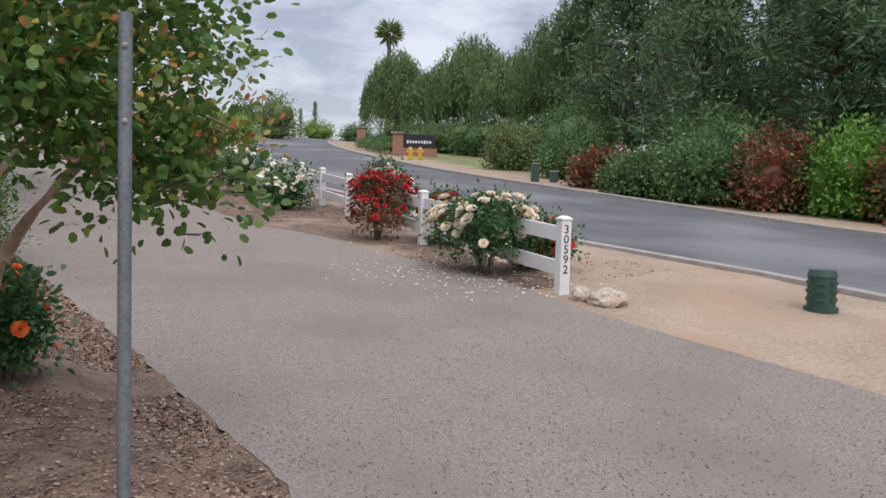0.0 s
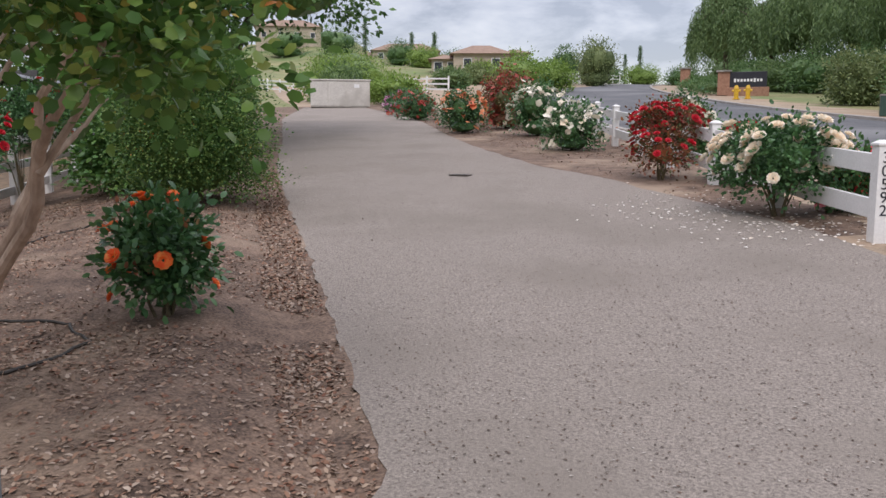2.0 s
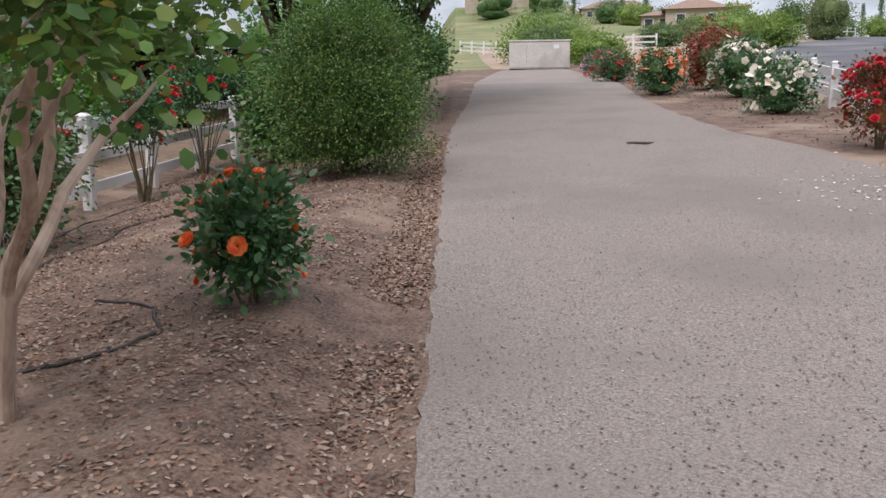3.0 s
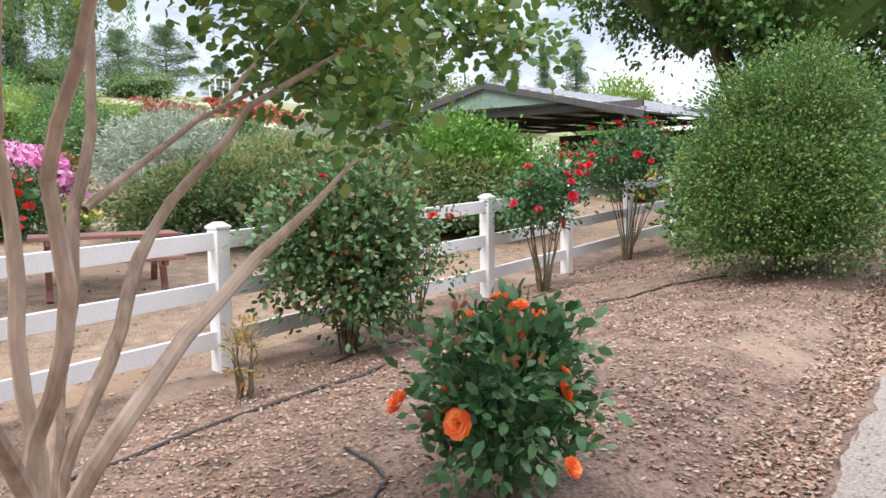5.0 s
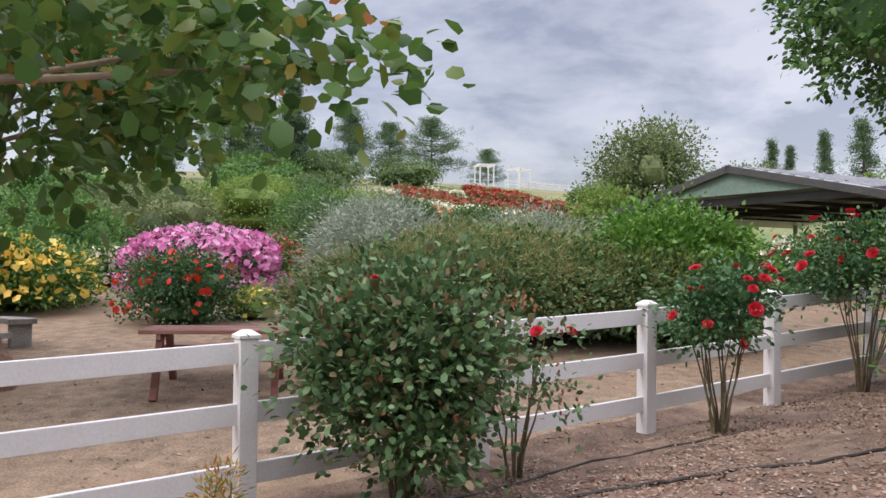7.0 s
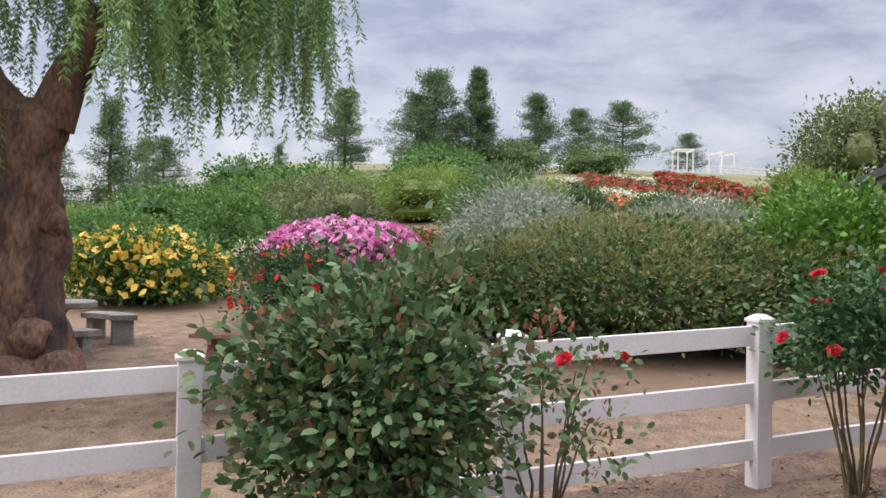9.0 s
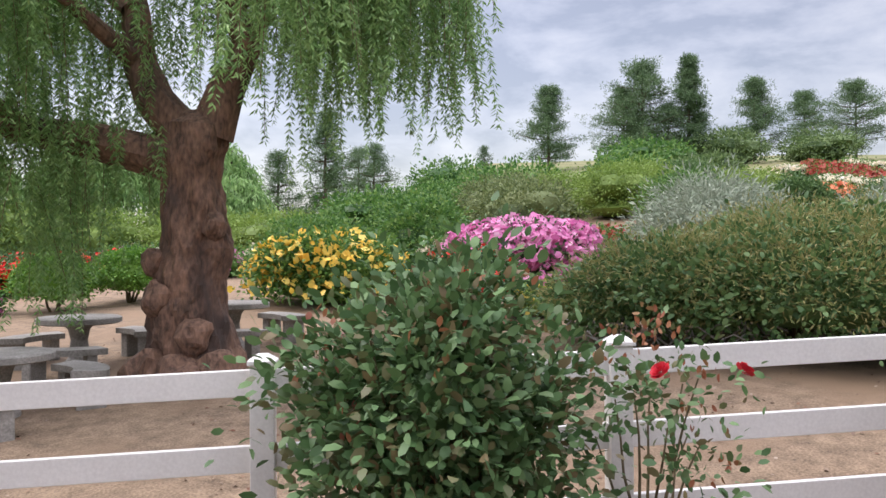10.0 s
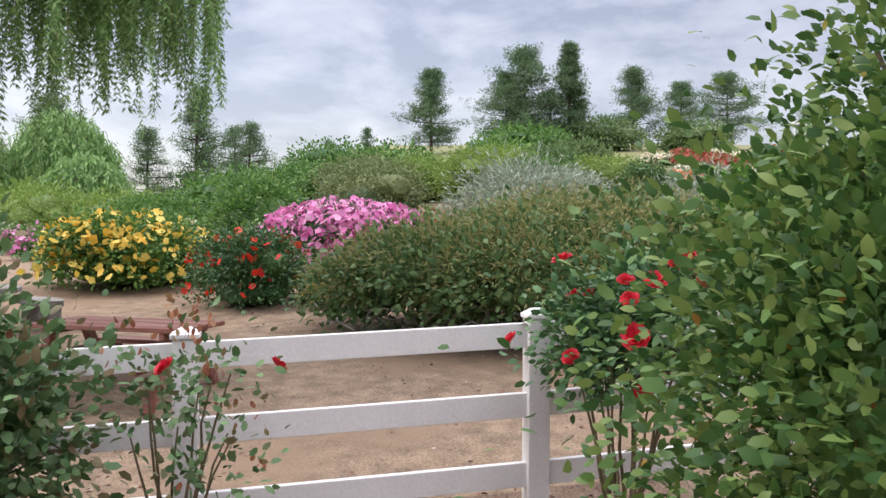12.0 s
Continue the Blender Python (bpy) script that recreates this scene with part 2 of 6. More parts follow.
# ---------------- materials ----------------
M_DRIVE = surface("chip_seal_drive", (0.11, 0.092, 0.08), (0.375, 0.325, 0.28), 60.0, 0.9, 0.6, 4, (0.21, 0.18, 0.152), 0.6)
M_ROAD = surface("asphalt", (0.065, 0.067, 0.073), (0.12, 0.122, 0.13), 0.7, 0.9, 0.3, 90, (0.17, 0.17, 0.175), 0.2)
M_MULCH = surface("mulch_soil", (0.05, 0.031, 0.022), (0.25, 0.168, 0.12), 4.2, 0.95, 1.0, 12, (0.29, 0.215, 0.155), 0.7, stain_cut=(0.55, 0.72))
M_SAND = surface("packed_sand", (0.12, 0.083, 0.054), (0.36, 0.26, 0.175), 5.0, 0.95, 0.9, 10, (0.25, 0.17, 0.11), 0.7)
M_VERGE = surface("sandy_verge", (0.22, 0.165, 0.115), (0.41, 0.325, 0.235), 0.8, 0.95, 0.5, 30, (0.33, 0.225, 0.15), 0.5)
M_FIELD = surface("dry_hill_grass", (0.10, 0.12, 0.04), (0.30, 0.27, 0.13), 0.25, 0.95, 0.5, 30, (0.13, 0.18, 0.06), 0.09)
M_KERB = surface("kerb_concrete", (0.22, 0.20, 0.18), (0.38, 0.35, 0.32), 3, 0.9, 0.3)
M_VINYL = surface("white_vinyl", (0.70, 0.69, 0.68), (0.82, 0.81, 0.80), 2.5, 0.4, 0.04, 20, (0.60, 0.58, 0.54), 1.6, stain_cut=(0.58, 0.8))
M_STEEL = surface("galvanised_steel", (0.16, 0.18, 0.20), (0.27, 0.29, 0.31), 5, 0.55, 0.1, 10, metal=0.55)
M_BARK = surface("smooth_bark", (0.24, 0.165, 0.12), (0.46, 0.34, 0.26), 6, 0.8, 0.4, 5, (0.55, 0.43, 0.34), 3, stretch=(1, 1, 0.35))
M_PEPBARK = surface("burled_bark", (0.075, 0.047, 0.036), (0.31, 0.18, 0.125), 5.5, 0.9, 1.0, 5, (0.061, 0.043, 0.038), 1.6, stretch=(1, 1, 0.4))
M_DARKBARK = surface("dark_bark", (0.05, 0.038, 0.03), (0.14, 0.10, 0.075), 5, 0.95, 0.8, 5, stretch=(1, 1, 0.3))
M_CANE = surface("rose_cane", (0.07, 0.06, 0.03), (0.17, 0.13, 0.07), 8, 0.8, 0.2, 5)
M_CONC = surface("weathered_concrete", (0.20, 0.19, 0.175), (0.40, 0.385, 0.36), 4, 0.9, 0.4, 12, (0.16, 0.155, 0.14), 2.2)
M_REDWOOD = surface("red_stained_wood", (0.14, 0.05, 0.035), (0.29, 0.115, 0.085), 5, 0.7, 0.3, 8, (0.33, 0.19, 0.15), 2.5, stretch=(0.3, 3, 3))
M_ROCK = surface("pale_rock", (0.30, 0.25, 0.20), (0.62, 0.54, 0.45), 4, 0.9, 0.9, 6, (0.42, 0.27, 0.17), 2.2)
M_BOXGREEN = surface("green_plastic", (0.022, 0.055, 0.043), (0.04, 0.085, 0.065), 6, 0.55, 0.15, 8, (0.10, 0.12, 0.10), 3, stain_cut=(0.6, 0.85))
M_SIDING = surface("green_metal_siding", (0.16, 0.24, 0.19), (0.22, 0.31, 0.25), 1.4, 0.5, 0.05, 8)
M_ROOFMETAL = surface("grey_metal_roof", (0.30, 0.31, 0.34), (0.44, 0.45, 0.48), 1.0, 0.45, 0.05, 8, metal=0.35)
M_DARKTRIM = surface("brown_metal_trim", (0.05, 0.047, 0.045), (0.09, 0.085, 0.08), 2, 0.5, 0.05)
M_STUCCO = surface("tan_stucco", (0.40, 0.33, 0.26), (0.52, 0.44, 0.35), 1.5, 0.9, 0.2)
M_TILE = surface("clay_roof", (0.20, 0.13, 0.095), (0.34, 0.24, 0.18), 2.5, 0.9, 0.5)
M_WINDOW = surface("dark_window_glass", (0.03, 0.035, 0.04), (0.06, 0.065, 0.075), 1, 0.15, 0.0)
M_YELLOW = surface("yellow_paint", (0.55, 0.33, 0.02), (0.72, 0.46, 0.04), 5, 0.5, 0.1)
M_BLACK = surface("black_board", (0.012, 0.013, 0.02), (0.03, 0.03, 0.04), 3, 0.4, 0.05)
M_WHITE = surface("white_paint", (0.74, 0.74, 0.74), (0.84, 0.84, 0.84), 3, 0.5, 0.05)
M_CABINET = surface("beige_steel_cabinet", (0.52, 0.49, 0.45), (0.66, 0.63, 0.58), 1.2, 0.5, 0.05, 10, (0.45, 0.42, 0.38), 0.8)
M_BRICK = surface("brick", (0.24, 0.12, 0.08), (0.42, 0.24, 0.16), 6, 0.9, 0.5)
M_HOSE = surface("black_hose", (0.02, 0.017, 0.015), (0.05, 0.042, 0.035), 9, 0.6, 0.1)
M_IRON = surface("cast_iron", (0.05, 0.045, 0.04), (0.11, 0.09, 0.08), 9, 0.8, 0.4)
M_DARKWOOD = surface("dark_wood_fence", (0.04, 0.032, 0.026), (0.09, 0.07, 0.055), 4, 0.8, 0.3)

L_MYRTLE = leafy("myrtle_leaves", [(0.05, 0.12, 0.028), (0.08, 0.17, 0.038), (0.12, 0.235, 0.05), (0.07, 0.155, 0.034), (0.15, 0.24, 0.05), (0.21, 0.25, 0.055)], 0.42, 0.35)
L_MYRTLENEW = leafy("myrtle_new_leaves", [(0.435, 0.145, 0.043), (0.377, 0.290, 0.058), (0.189, 0.246, 0.043)], 0.45, 0.3)
L_ROSE = leafy("rose_leaves", [(0.032, 0.090, 0.032), (0.058, 0.145, 0.051), (0.094, 0.203, 0.065), (0.043, 0.116, 0.043)], 0.42, 0.2, 0.45)
L_ROSEDULL = leafy("dusty_rose_leaves", [(0.045, 0.105, 0.036), (0.09, 0.18, 0.066), (0.16, 0.27, 0.11), (0.062, 0.135, 0.048), (0.20, 0.145, 0.075)], 0.5, 0.2, 0.4)
L_ROSENEW = leafy("red_new_shoots", [(0.232, 0.072, 0.043), (0.348, 0.145, 0.072), (0.174, 0.174, 0.072)], 0.5, 0.25)
L_SHRUB = leafy("shrub_leaves", [(0.043, 0.123, 0.029), (0.072, 0.181, 0.043), (0.123, 0.261, 0.058), (0.189, 0.304, 0.072)], 0.5, 0.3)
L_CAMPHOR = leafy("glossy_tree_leaves", [(0.045, 0.11, 0.03), (0.08, 0.18, 0.048), (0.15, 0.28, 0.07)], 0.4, 0.25)
L_PEPPER = leafy("pepper_leaflets", [(0.125, 0.260, 0.084), (0.209, 0.375, 0.125), (0.334, 0.520, 0.189), (0.189, 0.312, 0.125)], 0.5, 0.35)
L_PINE = leafy("pine_needles", [(0.075, 0.14, 0.065), (0.12, 0.205, 0.095), (0.17, 0.265, 0.125)], 0.6, 0.25)
L_WILLOW = leafy("feathery_leaves", [(0.087, 0.152, 0.058), (0.145, 0.225, 0.087), (0.189, 0.275, 0.102)], 0.55, 0.3)
L_BOX = leafy("bright_clipped_leaves", [(0.065, 0.174, 0.026), (0.123, 0.275, 0.043), (0.203, 0.377, 0.065)], 0.45, 0.3)
L_HEDGE = leafy("hedge_leaves", [(0.06, 0.13, 0.045), (0.105, 0.195, 0.068), (0.165, 0.26, 0.095)], 0.5, 0.25)
L_HEDGETOP = leafy("brownish_hedge_tips", [(0.26, 0.28, 0.10), (0.33, 0.29, 0.12), (0.21, 0.27, 0.085), (0.35, 0.29, 0.13)], 0.55, 0.3)
L_SILVER = leafy("silver_leaves", [(0.260, 0.312, 0.234), (0.364, 0.416, 0.325), (0.195, 0.260, 0.182)], 0.6, 0.2)
L_LIME = leafy("lime_leaves", [(0.174, 0.275, 0.058), (0.261, 0.377, 0.087), (0.145, 0.232, 0.058)], 0.55, 0.3)
L_HEDGEROW = leafy("fine_shrub_leaves", [(0.038, 0.098, 0.026), (0.066, 0.148, 0.038), (0.12, 0.215, 0.052), (0.19, 0.265, 0.068)], 0.5, 0.3)
L_OLIVE = leafy("olive_leaves", [(0.102, 0.145, 0.058), (0.174, 0.232, 0.094), (0.246, 0.290, 0.116)], 0.55, 0.25)
L_REDTIP = leafy("red_tip_leaves", [(0.290, 0.065, 0.043), (0.174, 0.072, 0.043), (0.072, 0.116, 0.043), (0.348, 0.102, 0.043)], 0.5, 0.2)
L_LITTER = leafy("fallen_leaves", [(0.16, 0.075, 0.05), (0.26, 0.15, 0.10), (0.36, 0.27, 0.20), (0.12, 0.07, 0.05), (0.45, 0.36, 0.29)], 0.8, 0.0, 0.2)
L_FLECK = leafy("drive_flecks", [(0.06, 0.045, 0.04), (0.16, 0.11, 0.085), (0.09, 0.07, 0.06), (0.46, 0.42, 0.38)], 0.9, 0.0, 0.1)
L_PETAL = leafy("fallen_petals", [(0.78, 0.72, 0.64), (0.85, 0.82, 0.78), (0.70, 0.60, 0.48)], 0.6, 0.2)
F_ORANGE = leafy("orange_petals", [(0.90, 0.16, 0.03), (0.95, 0.26, 0.05), (0.85, 0.10, 0.03), (0.95, 0.42, 0.12)], 0.5, 0.25)
F_WHITE = leafy("cream_petals", [(0.85, 0.78, 0.62), (0.88, 0.84, 0.74), (0.86, 0.70, 0.52)], 0.5, 0.25)
F_RED = leafy("red_petals", [(0.55, 0.015, 0.03), (0.70, 0.03, 0.05), (0.42, 0.01, 0.025)], 0.5, 0.2)
F_SCARLET = leafy("scarlet_petals", [(0.75, 0.03, 0.02), (0.85, 0.06, 0.03), (0.65, 0.02, 0.03)], 0.5, 0.2)
F_PINK = leafy("magenta_pink_petals", [(0.70, 0.20, 0.45), (0.80, 0.36, 0.60), (0.60, 0.13, 0.38), (0.85, 0.52, 0.68)], 0.5, 0.25)
F_YELLOW = leafy("yellow_petals", [(0.90, 0.62, 0.08), (0.93, 0.74, 0.20), (0.88, 0.50, 0.05)], 0.5, 0.25)
F_BURGUNDY = leafy("dusty_red_petals", [(0.36, 0.05, 0.04), (0.48, 0.09, 0.07), (0.30, 0.06, 0.05)], 0.5, 0.2)
F_APRICOT = leafy("apricot_petals", [(0.85, 0.26, 0.12), (0.90, 0.40, 0.22), (0.80, 0.22, 0.14)], 0.5, 0.2)
F_LILAC = leafy("lilac_petals", [(0.36, 0.34, 0.50), (0.46, 0.42, 0.58)], 0.5, 0.2)

# ---------------- ground, driveway, road ----------------
def graded(stops):
    out = []
    for (a, n), (b, _) in zip(stops, stops[1:]):
        out += [a + (b - a) * i / n for i in range(n)]
    return out + [stops[-1][0]]


def drive_left(u):
    wob = 0.05 * noise.noise(Vector((u * 1.7, 0, 3))) + 0.045 * noise.noise(Vector((u * 5.1, 0, 7))) + 0.02 * noise.noise(Vector((u * 13, 0, 9)))
    flare = -max(0, -1.0 - u) ** 1.25 * 0.95
    return wob + flare + 0.04 * max(0, u - 8) * smooth(8, 20, u) + 0.09 * max(0, u - 32)


def drive_right(u):
    wob = 0.06 * noise.noise(Vector((u * 1.3, 5, 3))) + 0.03 * noise.noise(Vector((u * 5.1, 5, 7)))
    return 4.85 + wob + 0.35 * smooth(1, 4, u) - 0.4 * smooth(8, 11, u) + 1.4 * smooth(13, 32, u)


def road_left(u):
    return 9.4 + 0.045 * max(0, u) + 0.0052 * max(0, u - 8) ** 1.95 * smooth(8, 30, u)


def road_right(u):
    return 17.9 + 0.125 * max(0, u - 5) + 0.0048 * max(0, u - 14) ** 1.92 * smooth(14, 40, u)


def ground_z(u, v):
    x, y = to_xy(u, v)
    z = terrain(x, y)
    inside = smooth(-0.05, -0.6, v) * smooth(-7, -5, v)
    z += inside * (0.035 * noise.noise(Vector((x * 1.4, y * 1.4, 0))) + 0.022 * noise.noise(Vector((x * 4.5, y * 4.5, 2))) + 0.008 * noise.noise(Vector((x * 13, y * 13, 2))))
    z += (1 - smooth(-12, -5, -abs(v + 2))) * 0.02 * noise.noise(Vector((x * 0.9, y * 0.9, 0)))
    far = max(0, min(u, 200) - 62) * smooth(46, 24, v)
    return z + 0.00085 * far * far * smooth(-30, 0, v) - (0.035 + 0.16 * smooth(-1, -3, u) * (v < 1.5)) * (drive_left(u) + 0.02 < v < drive_right(u) - 0.1) * (u < 47) - 0.04 * (road_left(u) + .3 < v < road_right(u) - .3)


us = graded([(-900, 6), (-60, 10), (-12, 30), (-3, 90), (9, 60), (24, 40), (50, 30), (110, 24), (220, 6), (900, 1)])
vs_ = graded([(-900, 6), (-90, 18), (-30, 30), (-9, 30), (-5, 55), (0.4, 10), (4.4, 14), (7, 16), (14, 16), (40, 10), (90, 6), (900, 1)])
gv = [(*to_xy(u, v), ground_z(u, v)) for u in us for v in vs_]
nv = len(vs_)
gf = [(i * nv + j, i * nv + j + 1, (i + 1) * nv + j + 1, (i + 1) * nv + j) for i in range(len(us) - 1) for j in range(nv - 1)]
ground = part("ground", (gv, gf), None)
for m in (M_FIELD, M_MULCH, M_SAND, M_VERGE):
    ground.data.materials.append(m)
slots = []
for i in range(len(us) - 1):
    for j in range(nv - 1):
        u, v = (us[i] + us[i + 1]) / 2, (vs_[j] + vs_[j + 1]) / 2
        if -14 < u < 48 and -4.9 < v <= 2.5:
            s = 1
        elif -40 < u < 26 and -34 < v <= -4.9:
            s = 2
        elif 3.0 < u < 48 and 2.5 < v < 6.0 + 0.25 * min(u - 3.2, 12):
            s = 1
        elif -60 < u < 95 and 2.5 < v < road_right(u) + 4:
            s = 3
        else:
            s = 0
        slots.append(s)
ground.data.polygons.foreach_set("material_index", slots)
ground.data.polygons.foreach_set("use_smooth", [True] * len(slots))
tagged(ground, "brown mulch, pale sand and dry hill grass ground", "ground", kind="structure")


def strip(name, left, right, ulist, across, lift, material, label, category, z_of=None):
    vs, fs = [], []
    for u in ulist:
        for k in range(across + 1):
            v = left(u) + (right(u) - left(u)) * k / across
            x, y = to_xy(u, v)
            vs.append((x, y, (z_of(u, v) if z_of else terrain(x, y)) + lift))
    w = across + 1
    for i in range(len(ulist) - 1):
        for k in range(across):
            fs.append((i * w + k, i * w + k + 1, (i + 1) * w + k + 1, (i + 1) * w + k))
    ob = part(name, (vs, fs), material)
    ob.data.polygons.foreach_set("use_smooth", [True] * len(fs))
    return tagged(ob, label, category, kind="structure")


def drive_z(u, v):
    sag = -0.012 * smooth(0.5, 0.0, v - drive_left(u))
    return edge_z(u) + 0.027 * max(v, 0) + sag + 0.012 * noise.noise(Vector((u * 0.6, v * 0.6, 1)))


strip("driveway", drive_left, drive_right, graded([(-9, 20), (-3, 90), (8, 60), (22, 40), (46.5, 1)])[:-1] + [46.5], 24, 0.012, M_DRIVE, "worn grey-beige chip-seal driveway with crumbling edges", "driveway", drive_z)
strip("road", road_left, road_right, graded([(-60, 20), (0, 20), (20, 30), (105, 1)]), 10, 0.03, M_ROAD, "smooth dark grey asphalt road climbing a hill", "road")
for nm, edge, w0, w1 in (("kerb", road_right, -0.02, 0.28), ("kerb", road_left, -0.24, 0.02)):
    kv, kf = [], []
    kus = graded([(-60, 20), (0, 24), (20, 30), (100, 1)])
    for u in kus:
        for dv, dz in ((w0, 0.0), (w0 + 0.01, 0.13), (w1 - 0.05, 0.14), (w1, 0.0)):
            x, y = to_xy(u, edge(u) + dv)
            kv.append((x, y, terrain(x, y) + (dz if edge is road_right else dz * 0.5)))
    for i in range(len(kus) - 1):
        for k in range(3):
            kf.append((i * 4 + k, i * 4 + k + 1, i * 4 + k + 5, i * 4 + k + 4))
    tagged(part(nm, (kv, kf), M_KERB), "low weathered kerb along the asphalt road", "kerb", kind="structure")


# ---------------- fences ----------------
def post_mesh(name, w, h, cap=True):
    bm = box(bmesh.new(), 0, 0, h / 2 - 0.1, w, w, h + 0.2, 0.006)
    if cap:
        box(bm, 0, 0, h + 0.012, w + 0.024, w + 0.024, 0.026, 0.006)
        r = bmesh.ops.create_cone(bm, cap_ends=True, segments=4, radius1=w * 0.76, radius2=w * 0.3, depth=0.03)
        bmesh.ops.transform(bm, matrix=pose(0, 0, h + 0.04, 0, 0, 45), verts=r["verts"])
    me = bpy.data.meshes.new(name)
    bm.to_mesh(me)
    bm.free()
    me.materials.append(M_VINYL)
    return me


def rail_fence(label, start, step, count, first, w, h, rails, rail_h, rail_t, group):
    sx, sy = start
    fence = thing("rail_fence", sx, sy, label, "fence", z=0.0, group=group)
    fence.location.z = 0
    inv = Matrix.Translation((-sx, -sy, 0))
    turn = math.degrees(math.atan2(step[1], step[0]))
    pm = post_mesh("post", w, h)
    spots = []
    for k in range(first, first + count):
        x, y = sx + step[0] * k, sy + step[1] * k
        spots.append(Vector((x, y, terrain(x, y))))
    for s in spots:
        part("post", pm, None, fence, m=inv @ Matrix.Translation(s) @ pose(0, 0, 0, 0, 0, turn))
    for a, b in zip(spots, spots[1:]):
        d = b - a
        length = d.length - w * 0.6
        rm = box_mesh("rail", length, rail_t, rail_h, 0.005, material=M_VINYL)
        tilt = math.degrees(math.asin(d.z / d.length))
        for z in rails:
            part("rail", rm, None, fence, m=inv @ Matrix.Translation((a + b) / 2 + Vector((0, 0, z))) @ pose(0, 0, 0, 0, -tilt, turn))
    return fence, spots


garden_fence, garden_posts = rail_fence("white vinyl three-rail fence with square capped posts round the garden", (-6.34, 5.28), (-1.0, 1.652), 15, -5, 0.127, 1.155, (1.06, 0.66, 0.26), 0.14, 0.045, "white fences")
fx, fy = 2.22, 10.55
gx, gy = fx - 0.368 * 2.45, fy + 0.930 * 2.45
street_fence, street_posts = rail_fence("white vinyl two-rail fence along the driveway bed", (fx, fy), (gx - fx, gy - fy), 9, 0, 0.14, 0.92, (0.74, 0.31), 0.19, 0.05, "white fences")


# ---------------- plants ----------------
ROSE_HEAD = [(5, 1.0, 0.0, 0.32, 0.62), (5, 0.85, 0.1, 0.52, 0.5), (4, 0.6, 0.15, 0.66, 0.42), (3, 0.34, 0.2, 0.72, 0.3)]
SMALL_HEAD = [(5, 1.0, 0.0, 0.35, 0.6), (3, 0.6, 0.1, 0.55, 0.45)]
HEADS = {}
PUFF = (np.array([(0, 0, 0), (.9, .45, .25), (.9, -.45, .3), (-.1, .95, .3), (-1, 0, .25), (-.1, -.95, .3)], float), [(0, 2, 1), (0, 1, 3), (0, 3, 4), (0, 4, 5), (0, 5, 2)])


def head(material, rings):
    key = (material.name, len(rings))
    if key not in HEADS:
        HEADS[key] = bloom_mesh("bloom", rings, material)
    return HEADS[key]


def shell_spots(blobs, n, seed, low=-0.1, out=1.06):
    rs = np.random.RandomState(seed)
    spots = []
    for _ in range(n):
        c, r = blobs[rs.randint(len(blobs))]
        d = rs.normal(0, 1, 3)
        d /= np.linalg.norm(d)
        if d[2] < low:
            d[2] = -d[2]
        spots.append((np.array(c) + d * np.array(r) * (out + rs.normal(0, 0.05)), d))
    return spots


def canes(height, spread, n, seed, r0=0.012, lean=0.25):
    rs = random.Random(seed)
    out = []
    for _ in range(n):
        a = rs.uniform(0, 2 * math.pi)
        reach = spread * rs.uniform(0.35, 1.0)
        h = height * rs.uniform(0.65, 1.0)
        pts = []
        for i in range(6):
            t = i / 5
            k = t ** 1.4
            pts.append(((math.cos(a) * (0.05 + reach * k) + rs.uniform(-.02, .02), math.sin(a) * (0.05 + reach * k) + rs.uniform(-.02, .02), -0.03 + h * t), r0 * (1 - 0.65 * t)))
        out.append(pts)
    return out


